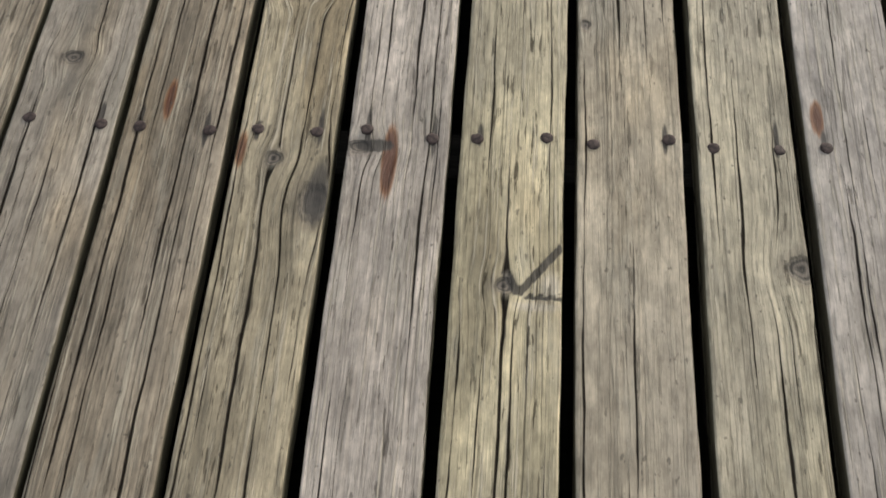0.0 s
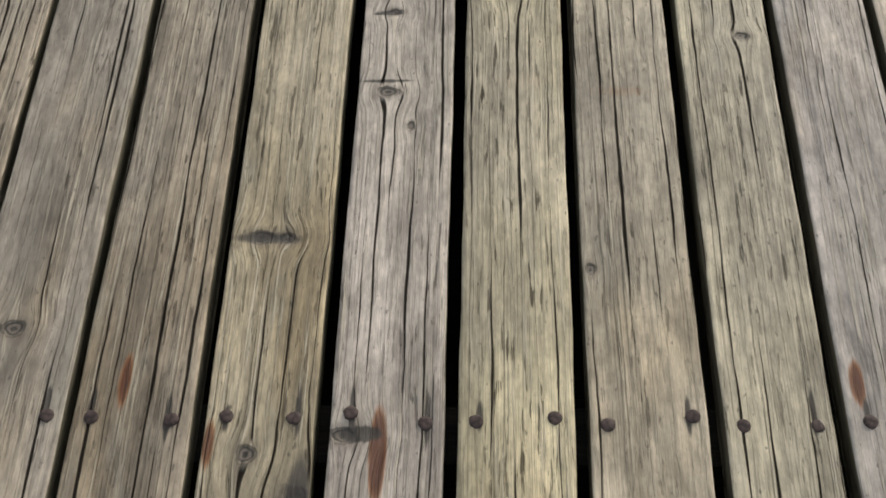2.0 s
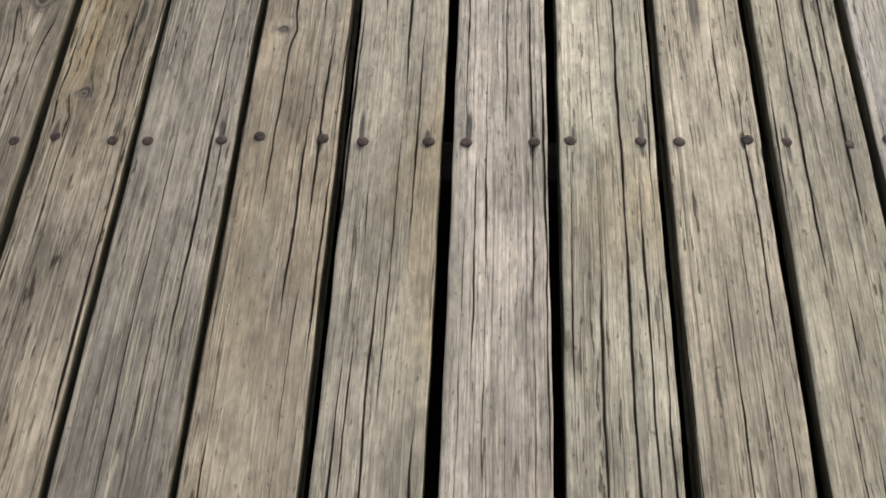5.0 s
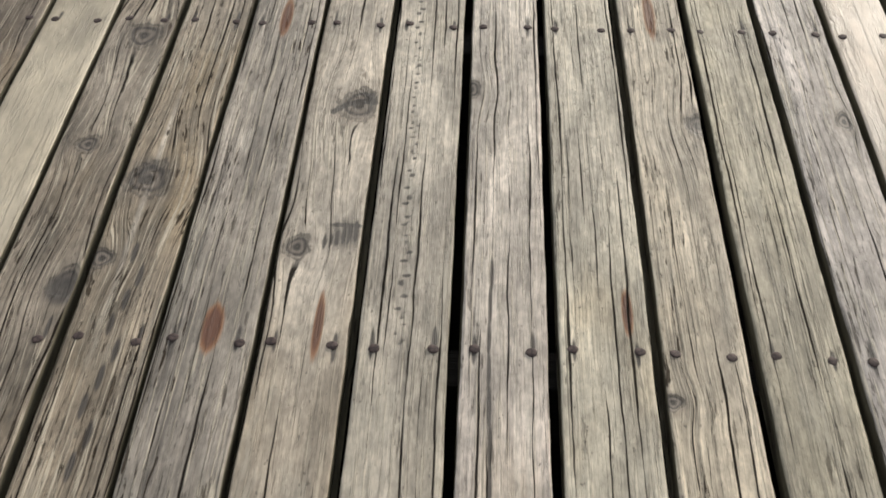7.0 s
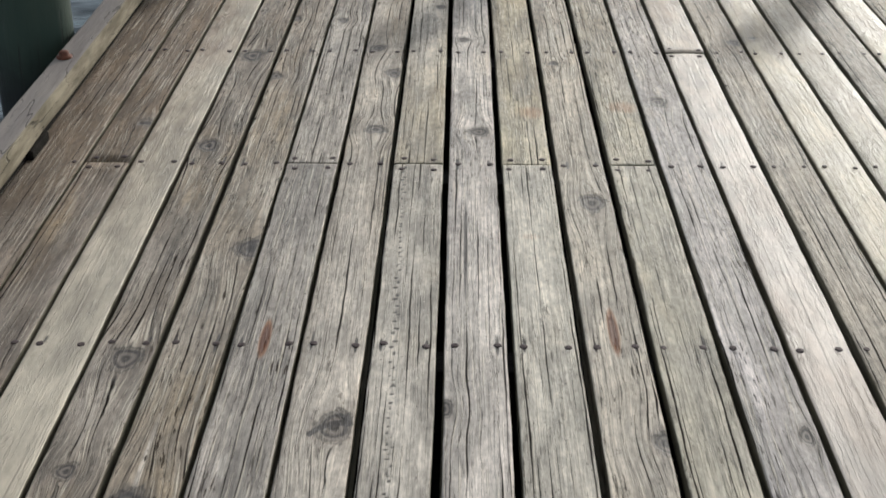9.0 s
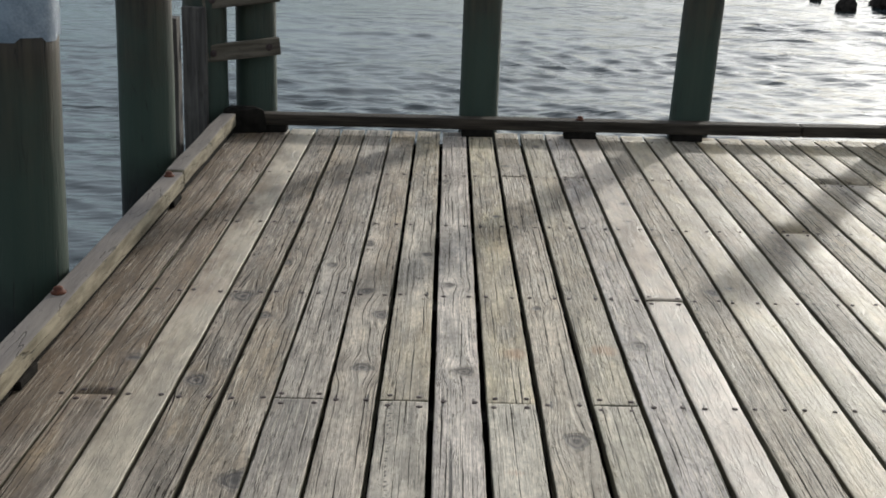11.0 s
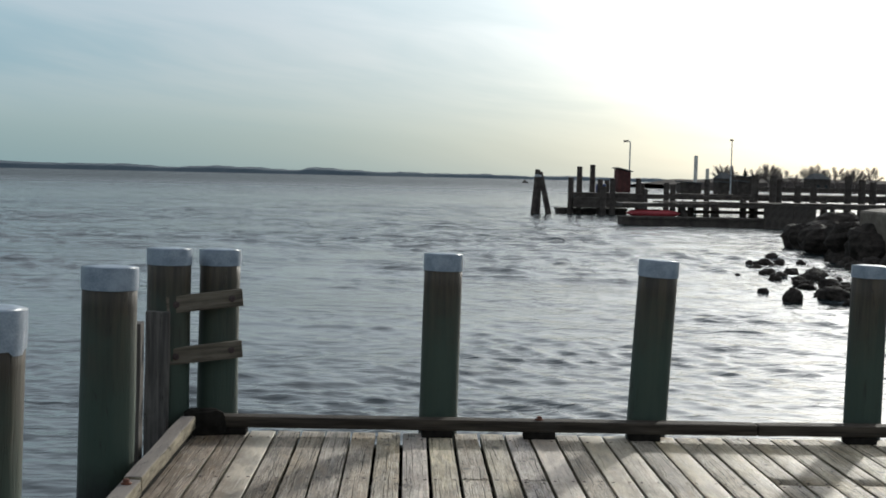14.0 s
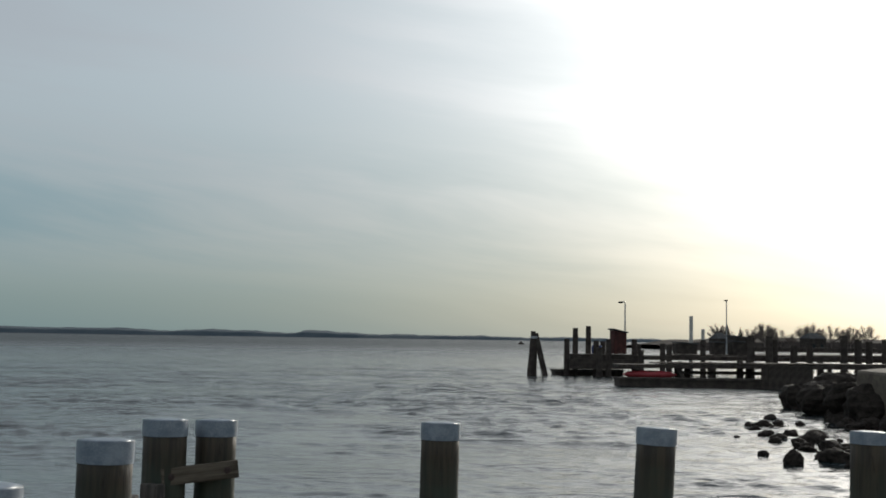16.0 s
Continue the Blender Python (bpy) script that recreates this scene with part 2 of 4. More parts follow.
    finish(n, col, rough, bump(n, height, 0.9, 0.005), spec=n.math("MULTIPLY", n.math("SUBTRACT", 1.0, n.math("MAXIMUM", check, torn)), 0.34))
    return m


def timber(name, a, b, dark=(0.05, 0.042, 0.035), across=60.0, along=3.0, axis=1, rough=0.75, lichen=None, spec=0.15, top_tone=None):
    """Weathered squared timber or round pile; grain along the given axis."""
    m, n = material(name)
    pos = n.add("ShaderNodeTexCoord").outputs["Object"]
    rnd = n.add("ShaderNodeObjectInfo").outputs["Random"]
    k = [across] * 3
    k[axis] = along
    v = n.add("ShaderNodeVectorMath", {0: pos, 1: tuple(k), 2: n.combine(rnd, n.math("MULTIPLY", rnd, 31.0), rnd)}, operation="MULTIPLY_ADD").outputs[0]
    grain = n.noise(v, 1.0, 4.0, 0.6)
    big = n.noise(pos, 4.0, 4.0, 0.6)
    fine = n.noise(v, 4.0, 2.0, 0.6)
    split = n.math("MULTIPLY", n.ramp(big, 0.42, 0.62), n.math("SUBTRACT", 1.0, n.ramp(n.math("ABSOLUTE", n.math("SUBTRACT", n.noise(v, 0.8, 2.0), 0.5)), 0.003, 0.014)))
    col = n.mix(n.ramp(grain, 0.3, 0.7), a, b)
    col = n.mix(n.math("MULTIPLY", n.ramp(big, 0.5, 0.75), 0.6), col, dark)
    if lichen:
        z = n.add("ShaderNodeSeparateXYZ", {0: pos}).outputs[2]
        edge = n.math("ADD", z, n.math("MULTIPLY_ADD", big, 0.9, -0.45))
        col = n.mix(n.math("MULTIPLY", n.ramp(edge, lichen[1], lichen[0]), 0.85), col, lichen[2])
        # near-black pile foot: the dock side's shadow put into the colour
        foot_shade = n.ramp(n.math("ADD", z, n.math("MULTIPLY", big, 0.25)), 0.24, 0.02)
        col = n.mix(foot_shade, col, (0.012, 0.013, 0.012))
    if top_tone:
        # faces turned up go darker grey; the sunlit side's contrast is put into colour
        up = n.add("ShaderNodeSeparateXYZ", {0: n.add("ShaderNodeNewGeometry").outputs["True Normal"]}).outputs[2]
        col = n.mix(n.math("MULTIPLY", n.ramp(up, 0.6, 0.95), n.math("MULTIPLY_ADD", fine, 0.5, 0.5)), col, top_tone)
    col = n.mix(n.math("MULTIPLY", split, 0.65), col, (0.02, 0.017, 0.014))
    h = n.math("MULTIPLY_ADD", split, -1.2, n.math("MULTIPLY_ADD", fine, 0.4, grain))
    finish(n, col, rough, bump(n, h, 0.7, 0.004), spec=spec)
    return m


def rough_plain(name, a, b, scale, rough=0.8, metal=0.0, depth=0.004, spec=0.4):
    m, n = material(name)
    pos = n.add("ShaderNodeTexCoord").outputs["Object"]
    big, small = n.noise(pos, scale, 4.0, 0.6), n.noise(pos, scale * 9.0, 3.0, 0.6)
    f = n.math("MULTIPLY_ADD", small, 0.4, n.math("MULTIPLY", big, 0.6))
    col = n.mix(n.ramp(f, 0.35, 0.65), a, b)
    finish(n, col, n.math("MULTIPLY_ADD", small, 0.25, rough - 0.12), bump(n, f, 0.6, depth), metal=metal, spec=spec)
    return m


def sea():
    m, n = material("sea_water")
    pos = n.add("ShaderNodeTexCoord").outputs["Object"]
    v = n.add("ShaderNodeVectorMath", {0: pos, 1: (0.65, 1.5, 1.0)}, operation="MULTIPLY").outputs[0]

    def crests(scale, detail):
        k = n.math("ABSOLUTE", n.math("MULTIPLY_ADD", n.noise(v, scale, detail, 0.55), 2.0, -1.0))
        return n.math("SUBTRACT", 1.0, n.math("POWER", k, 0.8))

    away = n.ramp(n.add("ShaderNodeVectorMath", {0: pos}, operation="LENGTH").outputs["Value"], 14.0, 90.0)
    h = n.math("MULTIPLY", crests(1.0, 3.0), 0.048)
    h = n.math("MULTIPLY_ADD", n.math("MULTIPLY", crests(0.42, 5.0), away), 0.44, h)
    farther = n.ramp(n.add("ShaderNodeVectorMath", {0: pos}, operation="LENGTH").outputs["Value"], 45.0, 260.0)
    h = n.math("MULTIPLY_ADD", n.math("MULTIPLY", crests(0.13, 5.0), farther), 2.2, h)
    h = n.math("MULTIPLY_ADD", n.noise(v, 5.0, 2.0, 0.5), 0.009, h)
    gust = n.noise(n.add("ShaderNodeVectorMath", {0: pos, 1: (0.5, 1.0, 1.0)}, operation="MULTIPLY").outputs[0], 0.22, 5.0, 0.65)
    strength = n.math("MULTIPLY_ADD", n.ramp(gust, 0.36, 0.64), 0.55, 0.36)
    nor = n.add("ShaderNodeBump", {"Height": h, "Strength": strength, "Distance": 1.1}).outputs[0]
    finish(n, n.mix(gust, (0.022, 0.031, 0.034), (0.034, 0.043, 0.045)), n.math("MULTIPLY_ADD", n.ramp(n.add("ShaderNodeVectorMath", {0: pos}, operation="LENGTH").outputs["Value"], 40.0, 500.0), 0.33, 0.12), nor, spec=0.30)
    return m


WOOD = plank_wood()
NAIL = rough_plain("rusted_nail", (0.026, 0.019, 0.019), (0.105, 0.074, 0.068), 120.0, 0.7, 0.15, 0.0008, 0.25)
# the last colour dims the kerb top against its sunlit inner side
RAIL = timber("kerb_timber", (0.12, 0.098, 0.066), (0.33, 0.285, 0.205), dark=(0.075, 0.068, 0.045), across=24.0, along=3.5, axis=1, top_tone=(0.205, 0.180, 0.170))
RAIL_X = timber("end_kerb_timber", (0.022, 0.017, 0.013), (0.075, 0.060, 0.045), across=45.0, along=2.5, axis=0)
PILE = timber("green_treated_pile", (0.026, 0.019, 0.013), (0.072, 0.053, 0.033), across=26.0, along=1.6, axis=2, rough=0.6, lichen=(0.30, 1.05, (0.036, 0.060, 0.044)), spec=0.4)
PLANK_V = timber("grey_upright_plank", (0.065, 0.058, 0.054), (0.135, 0.122, 0.110), across=50.0, along=2.5, axis=2)
# sides of the deck boards, one browner tone darker than most tops
EDGE = timber("darker_board_edge", (0.085, 0.076, 0.052), (0.20, 0.178, 0.125), across=60.0, along=4.0, axis=1)
# near-black: the shade below the deck gaps is put into this colour
GAP_BLACK = timber("gap_black_timber", (0.007, 0.006, 0.005), (0.018, 0.015, 0.012), axis=0)
BRACE = timber("brace_timber", (0.075, 0.062, 0.047), (0.17, 0.145, 0.112), across=45.0, along=2.5, axis=0)
CAP = rough_plain("pile_cap_paint", (0.15, 0.185, 0.23), (0.27, 0.315, 0.37), 14.0, 0.38, 0.0, 0.003, 0.6)
TAR = rough_plain("black_tarred_timber", (0.008, 0.007, 0.006), (0.022, 0.019, 0.016), 18.0, 0.9, 0.0, 0.006, 0.05)
BOLT = rough_plain("rusty_bolt", (0.06, 0.022, 0.013), (0.16, 0.055, 0.03), 40.0, 0.8, 0.2, 0.002)
# tone lifted slightly, putting the haze over the far piers into the colour
OLD = rough_plain("old_pier_timber", (0.042, 0.035, 0.031), (0.092, 0.077, 0.066), 2.2, 0.85, 0.0, 0.02, 0.12)
GREYDECK = rough_plain("pier_deck_timber", (0.05, 0.045, 0.04), (0.10, 0.092, 0.08), 1.5, 0.85, 0.0, 0.01, 0.15)
STEEL = rough_plain("galvanised_steel", (0.30, 0.31, 0.32), (0.46, 0.47, 0.48), 2.0, 0.5, 0.6, 0.002)
RED = rough_plain("red_hull_plastic", (0.24, 0.025, 0.03), (0.38, 0.05, 0.06), 1.6, 0.4, 0.0, 0.004)
PALE = rough_plain("pale_painted_metal", (0.45, 0.43, 0.39), (0.62, 0.60, 0.55), 1.2, 0.6, 0.0, 0.004)
STONE = rough_plain("wet_dark_rock", (0.014, 0.012, 0.010), (0.052, 0.043, 0.037), 2.5, 0.8, 0.0, 0.05, 0.08)
CONCRETE = rough_plain("weathered_concrete", (0.10, 0.084, 0.066), (0.19, 0.16, 0.126), 1.2, 0.85, 0.0, 0.02)
BANK = rough_plain("shore_soil_and_grass", (0.06, 0.055, 0.035), (0.13, 0.115, 0.075), 0.5, 0.9, 0.0, 0.1)
# the blue of distance haze is mixed into this shore colour
HAZY_HILL = rough_plain("hazed_wooded_shore", (0.070, 0.094, 0.115), (0.100, 0.125, 0.145), 0.012, 0.95, 0.0, 0.5, 0.1)
SCRUB = rough_plain("winter_scrub", (0.035, 0.030, 0.027), (0.075, 0.062, 0.055), 0.12, 0.95, 0.0, 0.3, 0.05)
CONIFER = rough_plain("dark_conifer_needles", (0.014, 0.020, 0.014), (0.034, 0.042, 0.030), 0.8, 0.9, 0.0, 0.05, 0.1)
HUT = rough_plain("dark_red_boards", (0.050, 0.018, 0.016), (0.105, 0.036, 0.030), 3.0, 0.85, 0.0, 0.01)
BLUE = rough_plain("blue_drum_plastic", (0.012, 0.03, 0.11), (0.025, 0.055, 0.19), 3.0, 0.5, 0.0, 0.004)
BARK = rough_plain("bare_tree_bark", (0.13, 0.105, 0.092), (0.21, 0.175, 0.155), 3.0, 0.9, 0.0, 0.02)
ROOF = rough_plain("dark_roof_shingle", (0.05, 0.05, 0.052), (0.09, 0.09, 0.09), 0.8, 0.85, 0.0, 0.02)
GLASS = rough_plain("dark_window_glass", (0.015, 0.018, 0.02), (0.03, 0.033, 0.036), 2.0, 0.12, 0.0, 0.001)
SEA = sea()


# ---- mesh helpers ----
def mesh_of(name, bm, mat, smooth=False):
    me = bpy.data.meshes.new(name)
    bm.to_mesh(me)
    bm.free()
    me.materials.append(mat)
    if smooth:
        me.polygons.foreach_set("use_smooth", [True] * len(me.polygons))
    return me


def part(name, bm, mat, parent=None, label="", smooth=False, at=None):
    ob = new(name, mesh_of(name, bm, mat, smooth))
    if parent is not None:
        ob.parent = parent
    if at is not None:
        ob.matrix_basis = at
    return tagged(ob, label)


def thing(name, label, category, at=None, group="", kind=""):
    ob = new(name)
    if at is not None:
        ob.matrix_basis = at
    return tagged(ob, label, category, group, kind)


def box(bm, size, at=None, bevel=0.0, rough=0.0, cuts=0, seed=0):
    """A block of the given size round its middle, with worn, bevelled edges."""
    made = bmesh.ops.create_cube(bm, size=1.0, matrix=Matrix.Diagonal((*size, 1.0)))
    vs = made["verts"]
    if cuts:
        long = max(range(3), key=lambda i: size[i])
        es = [e for e in {e for v in vs for e in v.link_edges} if abs((e.verts[0].co - e.verts[1].co)[long]) > size[long] * 0.9]
        bmesh.ops.subdivide_edges(bm, edges=es, cuts=cuts, use_grid_fill=True)
    if bevel:
        es = [e for e in bm.edges if len(e.link_faces) == 2 and e.calc_face_angle(0) > 0.8]
        bmesh.ops.bevel(bm, geom=es, offset=bevel, segments=2, affect="EDGES", profile=0.6)
    vs = list(bm.verts)
    if rough:
        rng = random.Random(seed)
        off = Vector((rng.uniform(-50, 50), rng.uniform(-50, 50), rng.uniform(-50, 50)))
        for v in vs:
            v.co += noise.noise_vector(v.co * 4.0 + off) * rough
    if at is not None:
        bmesh.ops.transform(bm, matrix=at, verts=vs)
    return vs


def rod(bm, a, b, r0, r1, sides=10, caps=True):
    """A tapered round bar from a to b."""
    a, b = Vector(a), Vector(b)
    m = Matrix.Translation((a + b) / 2) @ (b - a).to_track_quat("Z", "Y").to_matrix().to_4x4()
    return bmesh.ops.create_cone(bm, cap_ends=caps, segments=sides, radius1=r0, radius2=r1, depth=(b - a).length, matrix=m)["verts"]


def lathe(bm, rings, sides=28, wobble=0.0, seed=0, close=True):
    """A round body from (radius, height) rings, slightly out of true."""
    off = seed * 7.3
    loops = []
    for r, z in rings:
        loop = []
        for i in range(sides):
            a = 2 * math.pi * i / sides
            k = r * (1 + wobble * noise.noise(Vector((math.cos(a) * 1.3 + off, math.sin(a) * 1.3, z * 1.2))))
            loop.append(bm.verts.new((k * math.cos(a), k * math.sin(a), z)))
        loops.append(loop)
    for lo, hi in zip(loops, loops[1:]):
        for i in range(sides):
            bm.faces.new((lo[i], lo[(i + 1) % sides], hi[(i + 1) % sides], hi[i]))
    if close:
        bm.faces.new(list(reversed(loops[0])))
        bm.faces.new(loops[-1])


# ---- the sea: one sheet to the horizon, choppy near the dock ----
def water():
    front, rest = np.radians(np.linspace(-30, 36, 520)), np.radians(np.linspace(36, 330, 90)[1:-1])
    ang = np.concatenate([front, rest])
    na = len(ang)
    radii = [0.0] + list(np.geomspace(0.6, 5.0, 30)[:-1]) + list(np.geomspace(5.0, 130.0, 600)) + list(np.geomspace(130.0, 4500.0, 90)[1:])
    rr, aa = np.meshgrid(np.array(radii[1:]), ang, indexing="ij")
    x, y = rr * np.sin(aa), rr * np.cos(aa) + 3.0
    z = np.zeros_like(x)
    rng = np.random.RandomState(5)
    cell = np.maximum(rr * 0.0055, 0.03)
    for k in range(44):
        length = 0.20 * 1.06 ** k
        head = radians(200) + rng.normal(0, 0.62)
        amp = (0.0062 if length < 0.75 else 0.0085) * length * rng.uniform(0.5, 1.4) * (1.0 if length < 0.75 else np.clip((rr - 6.0) / 45.0, 0.12, 1.0))
        fade = np.clip(length / (3.0 * cell) - 0.5, 0, 1)
        arg = 2 * np.pi / length * (x * np.sin(head) + y * np.cos(head)) + rng.uniform(0, 6.28)
        arg += 0.9 * np.sin(x / length * 0.9 + 1.7 * k) + 0.7 * np.sin(y / length * 0.6 + 2.9 * k)
        wave = 2.0 * (0.5 + 0.5 * np.sin(arg)) ** (2.2 if length < 0.75 else 4.0) - 0.7
        patch = (0.5 + 0.5 * np.sin(x / length * 0.37 + 2.1 * k + 1.3 * np.sin(y / length * 0.29 + 1.1 * k))) ** 2
        z += amp * fade * wave * (0.2 + 1.25 * patch)
    calm = np.sin(x * 0.21 + 1.3 * np.sin(y * 0.13)) + np.sin(y * 0.34 - x * 0.12 + 0.9 * np.sin(x * 0.17 + 2.0)) + 0.7 * np.sin(x * 0.55 + y * 0.8)
    z *= np.clip(0.82 + 0.26 * calm, 0.35, 1.5)
    # a smooth slick left by a passing boat
    off = np.abs((x + 3.0) - (y - 38.0) * 0.12 + 0.3 * np.sin(y * 0.5)) / 0.9
    z *= 1.0 - 0.75 * np.exp(-off ** 2) * np.clip((y - 27.0) / 5.0, 0, 1) * np.clip((60.0 - y) / 12.0, 0, 1)
    for length, amp in ((4.5, 0.010), (8.0, 0.014)):
        z += amp * np.sin(2 * np.pi / length * (x * 0.45 - y) + 0.8 * np.sin(x * 0.3)) * np.clip(length / (3.0 * cell) - 0.5, 0, 1)
    nr = len(radii) - 1
    co = np.concatenate([[[0, 3.0, 0]], np.stack([x, y, z], -1).reshape(-1, 3)])
    i = np.arange(nr - 1)[:, None] * na + 1
    j = np.arange(na)[None, :]
    j2 = (j + 1) % na
    quads = np.stack([i + j, i + na + j, i + na + j2, i + j2], -1).reshape(-1, 4)[:, ::-1]
    fan = [(0, 1 + k, 1 + (k + 1) % na)[::-1] for k in range(na)]
    me = bpy.data.meshes.new("water")
    me.from_pydata(co.tolist(), [], fan + quads.tolist())
    me.materials.append(SEA)
    me.polygons.foreach_set("use_smooth", [True] * len(me.polygons))
    ob = new("water", me)
    ob.location.z = WATER_Z
    tagged(ob, "choppy grey-blue sea water with glitter towards the sun", "water", kind="structure")


water()

# ---- the dock ----
ROW0, BAY = 1.2, 0.9144
DECK_END, DECK_BACK, THICK = 9.60, -3.3, 0.038


def row(k):
    return ROW0 + k * BAY


# bare tints of the boards by their number, left to right
TINT = {
    -8: (0.125, 0.088, 0.056), -7: (0.150, 0.113, 0.080), -6: (0.475, 0.410, 0.310), -5: (0.255, 0.206, 0.155), -4: (0.265, 0.215, 0.160), -3: (0.274, 0.237, 0.200),
    -2: (0.282, 0.228, 0.168), -1: (0.370, 0.310, 0.217), 0: (0.430, 0.374, 0.333), 1: (0.487, 0.420, 0.287), 2: (0.414, 0.353, 0.275), 3: (0.393, 0.344, 0.256),
    4: (0.378, 0.336, 0.313), 5: (0.520, 0.440, 0.365), 6: (0.290, 0.242, 0.205), 7: (0.490, 0.405, 0.300), 8: (0.455, 0.385, 0.310), 9: (0.280, 0.232, 0.190),
    10: (0.460, 0.380, 0.280), 11: (0.325, 0.270, 0.205), 12: (0.415, 0.342, 0.255), 13: (0.300, 0.252, 0.205), 14: (0.400, 0.330, 0.250),
}
NEW = {-6: 0.85, 5: 0.85, 7: 0.7, 8: 0.55, 10: 0.65, 12: 0.4, 14: 0.4}
# the gap to the left of each board: its middle near the start, half way and near the end of the dock, and its width
SEAMS = {
    -8: (-1.252, -1.252, -1.252, 0.004), -7: (-1.022, -1.024, -1.008, 0.007), -6: (-0.888, -0.886, -0.878, 0.010), -5: (-0.745, -0.741, -0.727, 0.010),
    -4: (-0.600, -0.602, -0.584, 0.014), -3: (-0.452, -0.455, -0.4395, 0.008), -2: (-0.299, -0.301, -0.2925, 0.009), -1: (-0.144, -0.154, -0.147, 0.0135),
    0: (0.0, 0.002, -0.0015, 0.016), 1: (0.150, 0.152, 0.146, 0.0145), 2: (0.3005, 0.307, 0.2955, 0.0145), 3: (0.4535, 0.451, 0.445, 0.016),
    4: (0.595, 0.597, 0.591, 0.013), 5: (0.740, 0.742, 0.735, 0.0125), 6: (0.883, 0.883, 0.884, 0.0125), 7: (1.026, 1.026, 1.0275, 0.011),
}
LAST_BOARD = 36


def seam(k, y):
    """Middle of the gap to the left of board k at y."""
    a, b, c = SEAMS[k][:3] if k in SEAMS else (1.0275 + (k - 7) * 0.1410,) * 3
    return np.interp(y, (0.9, 4.4, 7.6), (a, b, c))


def gap_width(k):
    return SEAMS[k][3] + 0.0025 if k in SEAMS else 0.0135


# how deeply torn the grain of each board is, by stretches of the dock
RIDGE = (
    {-4: 0.45, -3: 0.30, -2: 0.40, -1: 0.40, 0: 0.42, 1: 0.62, 2: 0.38, 3: 0.62, 4: 0.22},
    {-8: 0.4, -7: 0.35, -6: 0.1, -5: 0.75, -4: 0.95, -3: 0.80, -2: 0.30, -1: 0.22, 0: 0.42, 1: 0.48, 2: 0.75, 3: 0.42, 4: 0.65, 5: 0.1, 6: 0.5},
    {-8: 0.4, -7: 0.5, -6: 0.1, -5: 0.8, -4: 0.85, -3: 0.7, -2: 0.65, -1: 0.6, 0: 0.6, 1: 0.55, 2: 0.6, 3: 0.6, 4: 0.7, 5: 0.15, 6: 0.7, 7: 0.2, 8: 0.3, 9: 0.5, 10: 0.2},
)
# boards past the second joint that are browner than at the start
BROWN = {-5: 0.82, -4: 0.84, -3: 0.84, 2: 0.92, 3: 0.95}
JOINTS = {-8: (3,), -7: (1, 5), -6: (3,), -5: (0,), -4: (-1,), -3: (1, 5), -2: (-1,), -1: (1, 5), 0: (-2,), 1: (1, 5), 2: (-2, 8), 3: (1, 5), 4: (-1, 8), 5: (1, 6),
          6: (-1,), 7: (2,), 8: (0,), 9: (3,), 10: (1, 7)}

# knots: x, y, radius, stretch along the board
KNOTS = [
    (-0.085, 1.153, 0.012, 1.0), (-0.020, 1.086, 0.022, 1.3), (0.025, 1.178, 0.016, 0.7), (0.222, 0.972, 0.012, 1.0), (0.579, 1.012, 0.018, 1.1),
    (-0.389, 1.316, 0.015, 0.8), (-0.097, 1.455, 0.017, 0.6), (-0.065, 1.452, 0.013, 0.7), (0.319, 1.407, 0.007, 1.4), (0.052, 1.700, 0.016, 0.6),
    (0.224, 1.899, 0.014, 1.1), (0.056, 1.854, 0.011, 0.6), (-0.367, 1.911, 0.014, 0.7), (-0.32, 1.905, 0.010, 0.8),
    (0.086, 1.639, 0.006, 1.4), (0.549, 1.804, 0.012, 0.6), (-0.257, 3.518, 0.024, 1.2), (-0.657, 3.332, 0.024, 1.2), (-0.546, 3.121, 0.012, 1.0),
    (0.413, 3.386, 0.007, 1.2), (-0.262, 3.26, 0.010, 0.8), (-0.12, 3.613, 0.008, 0.6), (0.322, 3.85, 0.011, 1.0), (-0.661, 4.799, 0.024, 1.3),
    (-0.682, 4.429, 0.015, 1.2), (-0.550, 4.332, 0.028, 1.2), (-0.624, 4.062, 0.018, 1.5),
]
KNOTS += [
    (-0.580, 4.124, 0.014, 1.2), (-0.266, 4.165, 0.016, 1.3), (-0.200, 4.572, 0.024, 1.5), (0.437, 4.530, 0.018, 1.5),
    (0.709, 4.552, 0.010, 2.0), (0.013, 4.634, 0.012, 1.7), (-0.686, 5.890, 0.022, 1.4), (-0.470, 5.280, 0.028, 1.4), (0.387, 5.538, 0.024, 1.5),
    (-0.212, 6.012, 0.026, 0.8), (0.094, 6.00, 0.022, 1.0), (-0.674, 6.640, 0.028, 1.4), (-0.180, 6.483, 0.020, 1.4), (-0.569, 7.036, 0.018, 1.8),
    (-0.567, 6.447, 0.016, 1.5), (0.026, 8.398, 0.020, 1.6), (0.656, 6.236, 0.020, 1.4), (1.42, 7.4, 0.02, 1.5), (-0.27, 7.3, 0.018, 1.5), (0.72, 7.6, 0.018, 1.5),
]
